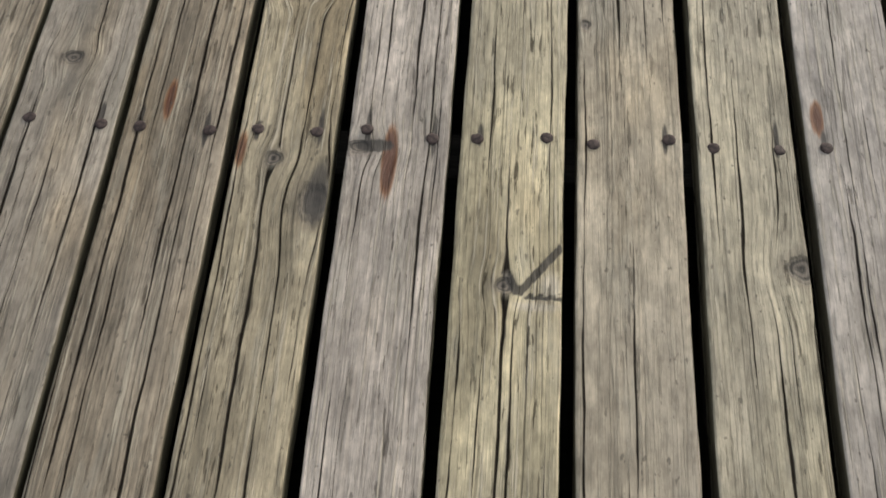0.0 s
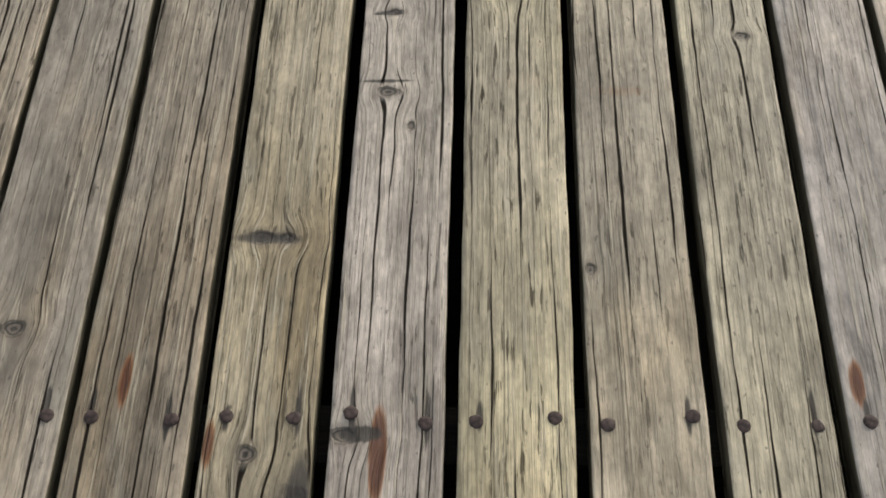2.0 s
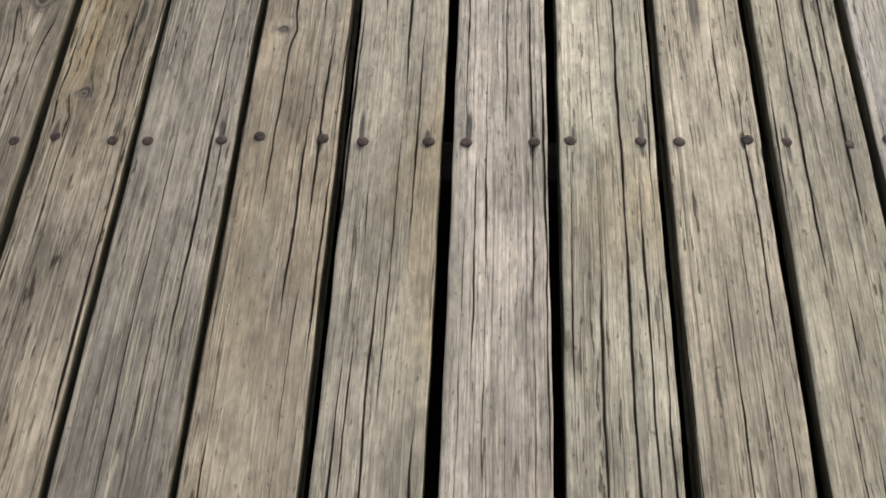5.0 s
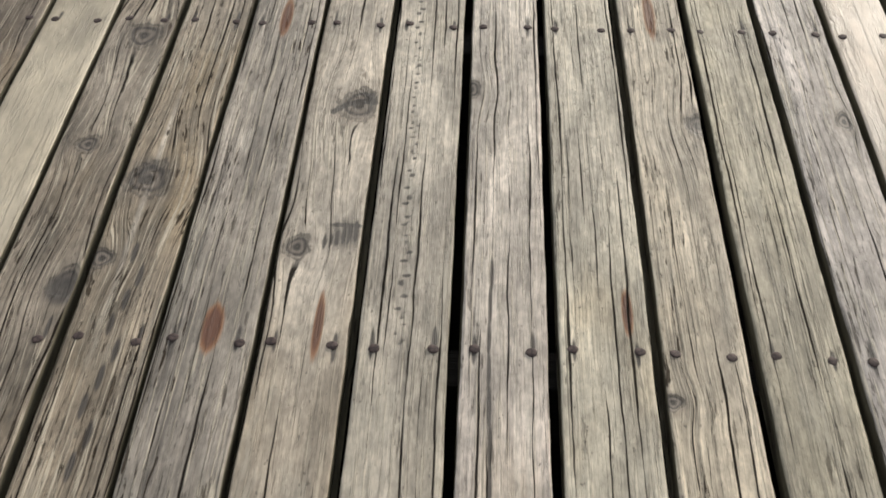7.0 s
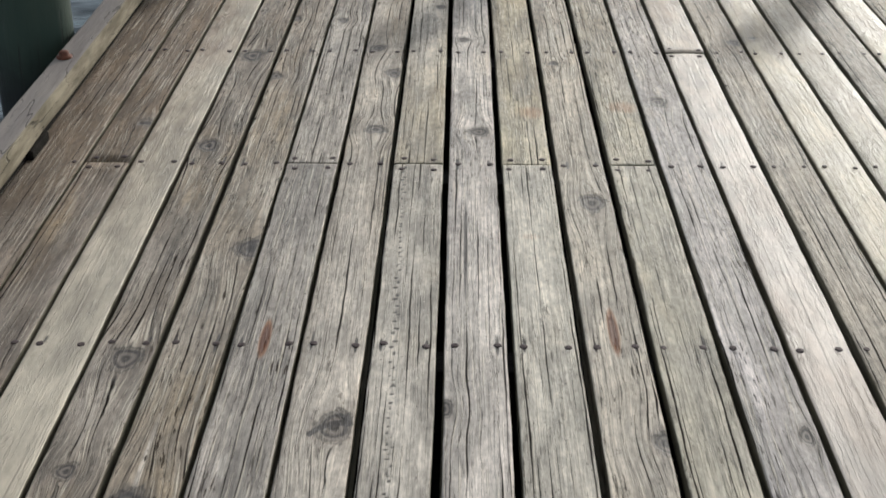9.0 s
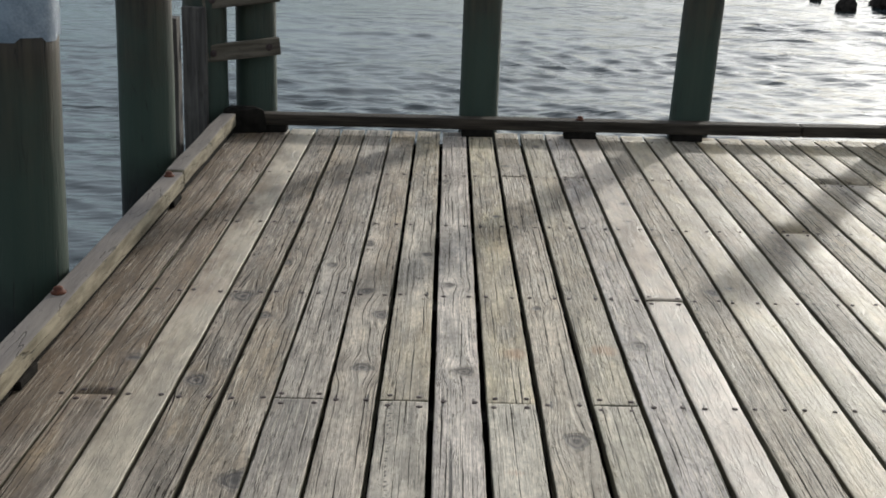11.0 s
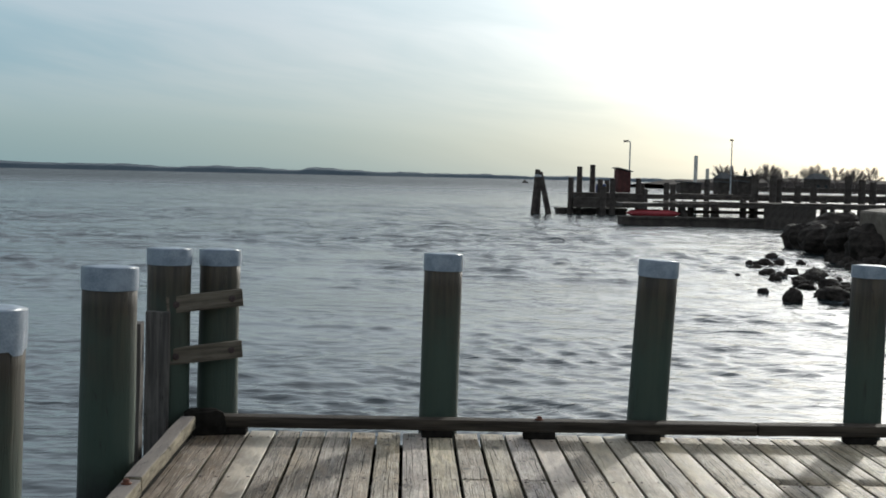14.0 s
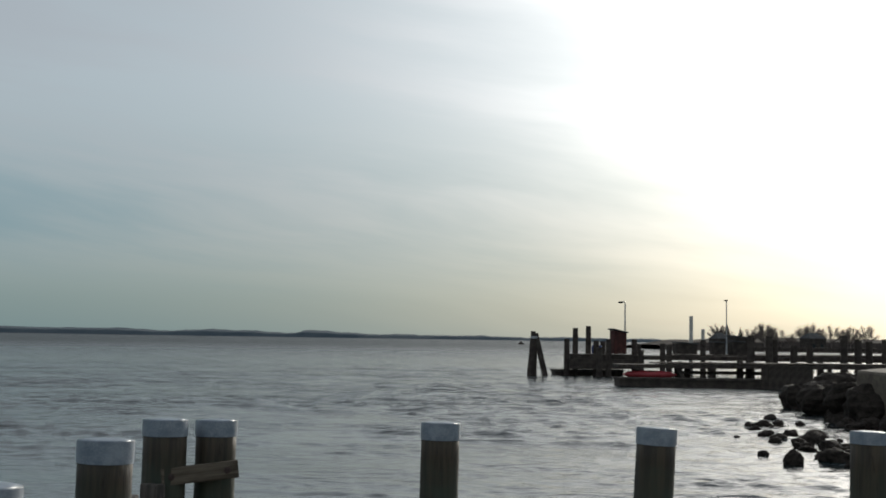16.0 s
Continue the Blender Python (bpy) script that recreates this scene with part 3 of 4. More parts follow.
# rust: x, y, half width, half length, strength
RUST = [(0.066, 1.155, 0.008, 0.055, 1.0), (-0.239, 1.246, 0.006, 0.035, 0.8), (-0.129, 1.165, 0.006, 0.03, 0.7), (0.621, 1.25, 0.007, 0.03, 0.8), (0.375, 1.70, 0.05, 0.012, 0.3),
        (0.24, 1.72, 0.05, 0.02, 0.22), (-0.372, 3.972, 0.013, 0.05, 0.9), (-0.21, 3.985, 0.006, 0.07, 0.9), (0.268, 4.03, 0.007, 0.05, 0.9), (0.378, 4.92, 0.01, 0.09, 0.8),
        (-0.378, 4.878, 0.010, 0.07, 0.8), (0.255, 6.149, 0.05, 0.06, 0.35), (0.537, 6.19, 0.05, 0.06, 0.35), (0.29, 7.061, 0.02, 0.12, 0.5), (0.218, 5.349, 0.03, 0.02, 0.3)]
# dark weathering: x, y, half width, half length, strength
STAINS = [(0.055, 5.3, 0.004, 0.25, 0.9), (0.372, 3.34, 0.010, 0.12, 0.6), (-0.19, 4.20, 0.03, 0.05, 0.5), (-0.56, 4.36, 0.04, 0.05, 0.4), (0.045, 1.180, 0.022, 0.010, 1.0),
          (0.045, 1.852, 0.018, 0.004, 1.0), (0.05, 1.72, 0.035, 0.004, 0.7), (-0.62, 4.05, 0.03, 0.04, 0.7),
          (-0.47, 5.28, 0.045, 0.05, 0.5), (0.44, 4.55, 0.03, 0.05, 0.5), (-0.09, 1.453, 0.045, 0.010, 0.7), (-0.02, 1.10, 0.014, 0.06, 0.7)]
STAINS += [(0.243 + 0.0045 * k, 0.966 + 0.0062 * k, 0.0030, 0.008, 1.0) for k in range(14)]
STAINS += [(0.236 - 0.003 * k, 0.966 + 0.006 * k, 0.0045, 0.006, 1.0) for k in range(5)]
STAINS += [(0.250 + 0.004 * k, 0.957 + 0.002 * math.sin(k * 1.9), 0.0035, 0.0030, 0.9) for k in range(11)] + [(0.222 + 0.003 * math.sin(k), 0.95 - 0.02 * k, 0.0016, 0.014, 0.8) for k in range(4)]
# trodden pale, and damp brown: x, y, half width, half length, strength
WORN = [(0.112, 4.05, 0.005, 0.55, 1.0), (0.095, 3.75, 0.004, 0.35, 0.9), (0.125, 4.9, 0.005, 0.4, 0.8), (0.035, 4.3, 0.008, 0.5, 0.8), (-0.545, 4.3, 0.004, 0.3, 0.9), (-0.605, 3.9, 0.005, 0.5, 1.0), (-0.395, 4.45, 0.012, 0.03, 1.0), (-0.23, 4.38, 0.035, 0.14, 0.8), (0.278, 0.972, 0.010, 0.018, 1.0), (0.262, 0.944, 0.022, 0.006, 1.0), (0.022, 1.195, 0.012, 0.02, 0.8), (-0.225, 4.7, 0.07, 0.9, 0.9), (-0.08, 4.6, 0.05, 0.8, 0.5), (0.07, 4.8, 0.055, 0.9, 0.7), (0.22, 5.0, 0.05, 0.7, 0.4), (-0.225, 6.3, 0.07, 0.4, 0.6),
        (-0.08, 7.3, 0.06, 1.0, 0.7), (0.07, 7.0, 0.06, 1.1, 0.7), (-0.30, 7.4, 0.06, 0.8, 0.5), (-0.42, 6.7, 0.05, 0.6, 0.5)]
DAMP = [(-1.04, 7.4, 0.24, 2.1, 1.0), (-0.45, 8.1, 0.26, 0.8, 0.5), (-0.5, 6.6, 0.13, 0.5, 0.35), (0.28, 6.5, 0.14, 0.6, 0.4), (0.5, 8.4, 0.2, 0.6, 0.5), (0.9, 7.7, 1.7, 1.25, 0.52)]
PITS = [(-0.082 - 0.016 * (k * 0.013) + 0.008 * math.sin(k * 2.3) * math.sin(k * 0.7), 3.95 + k * 0.013 + 0.005 * math.sin(k * 5.1), 0.0030 + 0.003 * math.sin(k * 1.7) ** 2, 0.0045, 0.60 + 0.30 * math.sin(k * 3.3)) for k in range(142)]
# a toothed dark knot, and a leaf-shaped one with a dark rim
STAINS += [(-0.222 + 0.010 * k, 4.178 + 0.006 * k, 0.0028, 0.018 + 0.002 * k, 0.95) for k in range(6)] + [(-0.188, 4.222, 0.026, 0.007, 0.9)]
STAINS += [(-0.245 + 0.009 * k, 4.548 + 0.0115 * k - 0.0009 * k * k, 0.006, 0.010, 0.85) for k in range(9)] + [(-0.178, 4.60, 0.010, 0.02, 0.6), (-0.20, 4.52, 0.03, 0.004, 0.5)]
STAINS += [(0.055 + 0.002 * math.sin(k), 3.62 + 0.07 * k, 0.0030, 0.045, 0.9) for k in range(8)]
STAINS += [(-0.52 + 0.012 * math.sin(k * 2.1), 3.70 + 0.055 * k, 0.005, 0.030, 0.75) for k in range(9)] + [(-0.50 + 0.012 * math.sin(k * 1.3), 3.25 + 0.05 * k, 0.006, 0.03, 0.6) for k in range(8)]


def bumps(x, y, spots):
    v = np.zeros_like(x)
    for sx, sy, hw, hl, s in spots:
        v = np.maximum(v, np.minimum(1.0, s * 1.25 * np.exp(-(((x - sx) / (hw * 1.25)) ** 2 + ((y - sy) / (hl * 1.1)) ** 2) ** 1.7)))
    return v


def plank(deck, board, x0, x1, y0, y1, seed):
    """One deck board between two edges and two ends, its grain and wear kept on the mesh."""
    rng = np.random.RandomState(seed)
    near = -0.95 < x0 < 1.1
    middle = -0.75 < x0 < 0.7
    nx = 46 if middle else 20 if near else 8
    fineness = 1.0 if middle else 2.0 if near else 7.0
    vs, y = [], y0
    while y < y1 - 1e-6:
        vs.append(y)
        y += fineness * float(np.interp(y, (0.0, 0.5, 2.3, 2.6, 3.0, 5.6, 6.4, 7.6), (0.03, 0.005, 0.005, 0.0065, 0.0065, 0.0075, 0.014, 0.03)))
    if y1 - vs[-1] < 0.003:
        vs.pop()
    vs = np.array(vs + [y1])
    ny = len(vs) - 1
    cx, cy = (x0 + x1) / 2, (y0 + y1) / 2
    half = (x1 - x0) / 2
    e = 0.0024  # worn arris
    us = np.concatenate([[-half, -half + e * 0.35], np.linspace(-half + e, half - e, nx - 3), [half - e * 0.35, half]])
    drop = np.concatenate([[e, e * 0.35], np.zeros(nx - 3), [e * 0.35, e]])
    uu, vv = np.meshgrid(us, vs, indexing="ij")
    dd = np.repeat(drop[:, None], ny + 1, 1)
    # edges run out of true; ends are rounded
    ph = rng.uniform(0, 6.28, 8)
    run = 0.0009 * np.sin(vv * 3.1 + ph[0]) + 0.0006 * np.sin(vv * 11.0 + ph[1]) + 0.0004 * np.sin(vv * 37.0 + ph[2])
    run2 = 0.0009 * np.sin(vv * 2.7 + ph[3]) + 0.0006 * np.sin(vv * 13.0 + ph[4]) + 0.0004 * np.sin(vv * 41.0 + ph[5])
    side = uu / half
    xx = cx + uu + np.where(side < 0, run, run2) * np.abs(side) ** 3
    xx += (seam(board, vv) + gap_width(board) / 2 - x0) * (1 - side) / 2 + (seam(board + 1, vv) - gap_width(board + 1) / 2 - x1) * (1 + side) / 2
    endd = np.minimum(vv - y0, y1 - vv)
    lift = rng.uniform(-0.0012, 0.0012)
    cup = rng.uniform(-0.0012, 0.0016)
    zz = lift - dd - cup * side ** 2 - 0.0006 * np.clip(1 - endd / 0.005, 0, 1) ** 2
    # distance from the pith, bent round the knots
    knots = [k for k in KNOTS if x0 - 0.01 < k[0] < x1 + 0.01 and y0 - 0.1 < k[1] < y1 + 0.1]
    if not near or y1 > 7.0 or y0 < 0.3:
        for _ in range(rng.randint(2, 5)):
            ky = rng.uniform(y0 + 0.2, y1 - 0.2)
            if ky > 6.4 or ky < 0.4 or not near:
                knots.append((rng.uniform(x0 + 0.02, x1 - 0.02), ky, rng.uniform(0.010, 0.024), rng.uniform(0.9, 1.6)))
    xs, kr = xx.copy(), np.full_like(xx, 9.0)
    for kx, ky, r, st in knots:
        r = r * (1.45 if 3.8 < ky < 7.0 else 1.0)
        dx, dyk = xx - kx, (vv - ky) / st
        fall = np.exp(-(dyk / (2.4 * r)) ** 2)
        push = 1.25 * r * fall
        xs = xs + (np.abs(dx) / (np.abs(dx) + push + 1e-6) - 1.0) * dx * np.exp(-(dx / (3.2 * r)) ** 2)
        kr = np.minimum(kr, np.sqrt(dx ** 2 + dyk ** 2) / r * (1 + 0.10 * np.sin(np.arctan2(dyk, dx) * 3 + kx * 90)))
    wob = 0.006 * np.sin(vv * 1.1 + ph[6]) + 0.002 * np.sin(vv * 4.3 + ph[7]) + 0.0007 * np.sin(vv * 14.0 + ph[1])
    depth = rng.uniform(0.015, 0.10) + rng.uniform(-0.012, 0.012) * (vv - cy) + 0.003 * np.sin(vv * 2.0 + ph[2])
    ring = np.sqrt((xs - cx - rng.uniform(-0.07, 0.07) + wob) ** 2 + depth ** 2)
    zz -= 0.0016 * np.clip(1.0 - kr, 0, 1)
    marks = []
    if near:
        for k in range(0, 8):
            for ex in (x0 + 0.021, x1 - 0.021):
                if y0 < row(k) < y1 and rng.rand() < 0.75:
                    marks.append((ex + rng.uniform(-0.003, 0.003), row(k) + rng.uniform(-0.004, 0.02), 0.0035, rng.uniform(0.016, 0.045), rng.uniform(0.6, 1.0)))
    rust, stain = bumps(xx, vv, [s for s in RUST if x0 < s[0] < x1]), np.maximum(bumps(xx, vv, marks), bumps(xx, vv, [s for s in STAINS + PITS if x0 < s[0] < x1]))
    zz -= 0.0012 * stain
    # top sheet, then the underside edge, closed round
    top = np.stack([xx - cx, vv - cy, zz], -1)
    n1 = ny + 1
    verts = top.reshape(-1, 3).tolist()
    m = len(us)
    i, j = np.meshgrid(np.arange(m - 1), np.arange(ny), indexing="ij")
    q = np.stack([i * n1 + j, (i + 1) * n1 + j, (i + 1) * n1 + j + 1, i * n1 + j + 1], -1).reshape(-1, 4).tolist()
    base = len(verts)
    verts += [(xx[0, k] - cx, vs[k] - cy, -THICK) for k in range(n1)] + [(xx[-1, k] - cx, vs[k] - cy, -THICK) for k in range(n1)]
    verts += [(xx[0, k] - cx, vs[k] - cy, zz[0, k]) for k in range(n1)] + [(xx[-1, k] - cx, vs[k] - cy, zz[-1, k]) for k in range(n1)]
    rim = base + 2 * n1
    for k in range(ny):
        q.append((base + k, rim + k, rim + k + 1, base + k + 1))
        q.append((rim + n1 + k, base + n1 + k, base + n1 + k + 1, rim + n1 + k + 1))
    q.append(tuple([base, base + n1] + [a * n1 for a in range(m - 1, -1, -1)]))
    q.append(tuple([base + n1 + ny, base + ny] + [a * n1 + ny for a in range(m)]))
    q.append((base, base + ny, base + n1 + ny, base + n1))
    me = bpy.data.meshes.new("plank")
    me.from_pydata(verts, [], q)
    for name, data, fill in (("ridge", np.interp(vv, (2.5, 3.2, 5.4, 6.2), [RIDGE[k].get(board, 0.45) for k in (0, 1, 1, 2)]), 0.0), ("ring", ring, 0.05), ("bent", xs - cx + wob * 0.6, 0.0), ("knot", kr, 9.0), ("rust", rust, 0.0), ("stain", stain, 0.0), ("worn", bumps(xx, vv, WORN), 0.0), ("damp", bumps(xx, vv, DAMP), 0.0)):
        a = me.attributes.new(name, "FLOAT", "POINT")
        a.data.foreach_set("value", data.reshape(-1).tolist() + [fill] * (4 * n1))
    me.materials.append(WOOD)
    me.materials.append(EDGE)
    tops = (m - 1) * ny
    me.polygons.foreach_set("material_index", [0] * tops + [1] * (len(me.polygons) - tops))
    me.polygons.foreach_set("use_smooth", [True] * len(me.polygons))
    ob = new("plank", me)
    ob.parent = deck
    ob.location = (cx, cy, 0)
    t = TINT.get(board, (0.40, 0.335, 0.255))
    f = rng.uniform(0.94, 1.06) * (BROWN.get(board, 1.0) if y1 > 3.0 else 1.0) * (0.84 if board > 6 else 1.06 if y0 < 0.5 else 1.0 if y0 < 5.0 else 0.90)
    grey = (0.0 if y0 < 0.3 else 0.42 if y0 < 4.5 and board not in BROWN else 0.0) * (1.0 - NEW.get(board, 0.0))
    lum = (t[0] + t[1] + t[2]) / 3 * (1.0 - 0.10 * grey)
    t = tuple(c * (1 - grey) + lum * w * grey for c, w in zip(t, (1.07, 1.0, 0.95)))
    warm = 1.0 if y0 < 0.5 else 0.2 if y0 < 5.0 else 1.6
    ob.color = (t[0] * f * (1 + 0.015 * warm), t[1] * f, t[2] * f * (1 - 0.03 * warm) * (0.9 if board > 5 else 1.0), 1.0 - NEW.get(board, 0.0))
    if NEW.get(board, 0) > 0.5:
        tagged(ob, "newer pale yellow board with little wear")
    return ob, lift


def nail_mesh():
    bm = bmesh.new()
    lathe(bm, [(0.0090, -0.004), (0.0090, 0.0002), (0.0078, 0.0011), (0.0034, 0.0013)], 12, 0.16, 3)
    return mesh_of("nail", bm, NAIL, True)


def build_deck():
    deck = thing("deck", "weathered grey-brown plank deck of a sea dock, nailed down in rows", "deck", kind="structure")
    nails = nail_mesh()
    rng = random.Random(11)
    loose = bmesh.new()
    seed = 100
    for board in range(-8, LAST_BOARD):
        joints = sorted(JOINTS.get(board, (rng.choice((-1, 0, 1, 2)), rng.choice((4, 8)))))
        ends = [DECK_BACK] + [row(k) for k in joints] + [DECK_END + rng.uniform(-0.006, 0.006)]
        for a, b in zip(ends, ends[1:]):
            y0, y1 = a + 0.0018, b - 0.0018
            seed += 1
            left = float(seam(board, (a + b) / 2)) + gap_width(board) / 2
            right = float(seam(board + 1, (a + b) / 2)) - gap_width(board + 1) / 2
            ob, lift = plank(deck, board, left, right, y0, y1, seed)
            for k in range(-4, 10):
                y = row(k)
                spots = []
                if abs(y - a) < 0.01:
                    spots = [y + 0.032]
                elif abs(y - b) < 0.01:
                    spots = [y - 0.034]
                elif a < y < b:
                    spots = [y]
                for yy in spots:
                    for xx in (float(seam(board, yy)) + gap_width(board) / 2 + 0.021, float(seam(board + 1, yy)) - gap_width(board + 1) / 2 - 0.021):
                        p = (xx + rng.uniform(-0.005, 0.005), yy + rng.uniform(-0.007, 0.007), lift + rng.uniform(-0.0003, 0.0006))
                        if -7 <= board <= 5 and 0 <= k <= 8:
                            nob = new("nail", nails)
                            nob.parent = ob
                            nob.location = (p[0] - ob.location.x, p[1] - ob.location.y, p[2])
                            nob.rotation_euler = (rng.uniform(-0.12, 0.12), rng.uniform(-0.12, 0.12), rng.uniform(0, 6))
                        else:
                            bmesh.ops.create_cone(loose, cap_ends=True, segments=8, radius1=0.0078, radius2=0.006, depth=0.004, matrix=Matrix.Translation((p[0], p[1], p[2])))
    tagged(part("nails", loose, NAIL, deck, "rusted nail heads in rows"), kind="stuff")
    return deck


# kerb timbers, their blocks and bolts
def kerb(label, pieces, blocks, bolts, mat, group):
    ob = thing("kerb_rail", label, "kerb rail", group=group)
    for k, (c, size) in enumerate(pieces):
        bm = bmesh.new()
        box(bm, size, None, 0.010, 0.004, 14, k + 3)
        part("timber", bm, mat, ob, at=Matrix.Translation(c))
    for k, (c, size) in enumerate(blocks):
        bm = bmesh.new()
        box(bm, size, None, 0.006, 0.004, 0, k + 40)
        part("block", bm, TAR, ob, "dark block or added gap-shade strip under the rail", at=Matrix.Translation(c))
    for c in bolts:
        bm = bmesh.new()
        lathe(bm, [(0.024, 0.0), (0.026, 0.006), (0.016, 0.010), (0.016, 0.020), (0.010, 0.024)], 14, 0.06)
        part("bolt", bm, BOLT, ob, "rusty bolt head", True, Matrix.Translation(c))
    return ob


def kerbs():
    zc, h = 0.069, 0.074
    left = [((-1.204, (a + b) / 2, zc + dz), (0.084, b - a - 0.004, h)) for a, b, dz in ((-3.3, 0.4, 0), (0.4, 4.1, 0.004), (4.1, 8.02, 0.0), (8.02, 9.40, 0.012))]
    kerb("weathered squared timber kerb along the dock edge, worn and rust-stained", left,
         # long near-black strips added for the shaded gap below the kerb, then the blocks
         [((-1.209, (a + b) / 2, 0.016), (0.062, b - a - 0.006, 0.031)) for a, b in ((-3.3, 0.4), (0.4, 4.1), (4.1, 8.02), (8.02, 9.40))]
         + [((-1.194, y, 0.016), (0.075, 0.15, 0.030)) for y in (1.8, 4.0, 5.85, 7.85)],
         [(-1.212, 6.32, 0.104), (-1.212, 7.93, 0.104), (-1.212, 4.4, 0.106), (-1.212, 2.2, 0.109)], RAIL, "kerb rails")
    end = [(((a + b) / 2, 9.520 + dy, 0.073), (b - a - 0.004, 0.104, 0.064)) for a, b, dy in ((-1.12, 2.05, 0), (2.05, 5.0, 0.004))]
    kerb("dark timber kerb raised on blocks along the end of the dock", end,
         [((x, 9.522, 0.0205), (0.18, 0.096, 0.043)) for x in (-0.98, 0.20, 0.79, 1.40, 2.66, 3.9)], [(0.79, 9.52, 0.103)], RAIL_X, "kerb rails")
    bm = bmesh.new()
    box(bm, (0.23, 0.17, 0.15), None, 0.05, 0.05, 0, 8)
    ob = part("corner_block", bm, TAR, None, "black tarred block where two kerb rails meet", at=pose(-1.13, 9.50, 0.07, 0, 0, 12))
    tagged(ob, category="block")


def pile(x, y, r, top, lean_x=0.0, lean_y=0.0, seed=1, cap=0.115, torn=False):
    ob = thing("pile", "round greenish timber pile with a pale cap at the dock edge", "pile",
               pose(x, y, 0, lean_y, lean_x, 0) @ pose(0, 0, 0, 0, 0, seed * 37), group="dock piles")
    bm = bmesh.new()
    zs = np.linspace(-3.2, top - 0.02, 26)
    lathe(bm, [(r * (1.025 - 0.025 * (z / top)), z) for z in zs], 36, 0.05, seed)
    part("shaft", bm, PILE, ob, smooth=True)
    bm = bmesh.new()
    k = 1.04
    lathe(bm, [(r * k, top - cap), (r * k * 1.006, top - cap * 0.5), (r * k, top)], 48, 0.05, seed, False)
    lathe(bm, [(r * k * 0.998, top - 0.0005), (r * k * 0.6, top + 0.005), (r * 0.1, top + 0.008)], 48, 0.05, seed)
    if torn:
        for v in bm.verts:
            if v.co.z < top - cap * 0.8 and math.sin(math.atan2(v.co.y, v.co.x) * 5.0) > 0.3:
                v.co.z -= 0.016
    part("cap", bm, CAP, ob, "pale grey weathered cap", True)
    return ob


def piles():
    pile(-1.412, 6.62, 0.128, 1.03, 1.9, 0.4, 1, 0.13, True)
    pile(-1.432, 8.45, 0.130, 1.027, 1.2, 0.3, 2, 0.105)
    pile(-1.365, 9.62, 0.124, 1.045, 0.4, 0.0, 3, 0.09)
    pile(-1.100, 9.78, 0.118, 1.035, 0.5, 0.0, 4, 0.09)
    pile(0.212, 9.72, 0.112, 1.040, 0.7, 0.0, 5, 0.095)
    pile(1.450, 9.72, 0.114, 1.028, 2.7, 0.0, 6, 0.095)
    pile(2.745, 9.72, 0.106, 1.022, 1.0, 0.0, 7, 0.070)
    pile(4.05, 9.72, 0.116, 1.03, 1.0, 0.0, 8)
    pile(-1.42, 4.7, 0.125, 1.01, 0.3, 0.2, 9)
    # upright planks on the outer side
    for x, y, w, d, top, rz in ((-1.40, 9.455, 0.135, 0.042, 0.70, -6), (-1.395, 8.93, 0.042, 0.13, 0.70, 4)):
        bm = bmesh.new()
        box(bm, (w, d, top + 2.4), None, 0.006, 0.004, 10, 5)
        ob = part("fender_plank", bm, PLANK_V, None, "grey upright plank fixed outside the kerb", at=pose(x, y, (top - 2.4) / 2, 0, 0.4, rz))
        tagged(ob, category="plank", group="fender planks")
    for z, tilt in ((0.748, -5.5), (0.450, -5.0)):
        bm = bmesh.new()
        box(bm, (0.44, 0.042, 0.098), None, 0.005, 0.003, 6, 9)
        ob = part("brace_board", bm, BRACE, None, "weathered board bolted across the paired corner piles", at=pose(-1.150, 9.585, z, 0, tilt, 20))
        tagged(ob, category="board", group="brace boards")
        for dx in (-0.165, 0.155):
            bm = bmesh.new()
            lathe(bm, [(0.020, 0.0), (0.020, 0.004), (0.011, 0.006), (0.011, 0.014)], 10)
            part("bolt", bm, NAIL, ob, "dark bolt head", at=pose(dx, -0.021, 0.0, 90, 0, 0))


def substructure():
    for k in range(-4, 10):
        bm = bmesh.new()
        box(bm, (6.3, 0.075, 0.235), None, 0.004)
        ob = part("joist", bm, GAP_BLACK, None, "timber joist under the deck boards, coloured near-black for gap shade", at=Matrix.Translation((1.95, min(row(k), DECK_END - 0.12), -THICK - 0.122)))
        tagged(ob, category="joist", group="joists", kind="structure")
    # boards added round the dock to keep light from under the deck
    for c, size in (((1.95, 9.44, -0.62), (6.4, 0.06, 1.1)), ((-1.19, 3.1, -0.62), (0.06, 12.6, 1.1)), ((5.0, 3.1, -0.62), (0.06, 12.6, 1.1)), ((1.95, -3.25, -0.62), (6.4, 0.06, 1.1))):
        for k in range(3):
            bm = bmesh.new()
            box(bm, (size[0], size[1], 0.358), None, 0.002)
            ob = part("fascia_board", bm, GAP_BLACK, None, "added near-black board keeping light out below the dock side", at=Matrix.Translation((c[0], c[1], c[2] + (k - 1) * 0.36)))
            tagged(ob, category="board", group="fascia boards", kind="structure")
    # an added floor, hiding the water glints below the deck gaps
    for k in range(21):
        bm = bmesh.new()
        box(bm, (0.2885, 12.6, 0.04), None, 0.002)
        ob = part("underside_board", bm, GAP_BLACK, None, "added near-black board keeping glints out of the deck gaps", at=Matrix.Translation((-0.99 + k * 0.289, 3.1, -0.98)))
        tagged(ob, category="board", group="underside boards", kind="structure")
    for x in (-1.05, 0.6, 2.2, 3.8):
        bm = bmesh.new()
        box(bm, (0.20, 12.7, 0.28), None, 0.006)
        ob = part("stringer", bm, OLD, None, "heavy dark timber beam under the joists", at=Matrix.Translation((x, 3.1, -THICK - 0.385)))
        tagged(ob, category="beam", group="stringers", kind="structure")


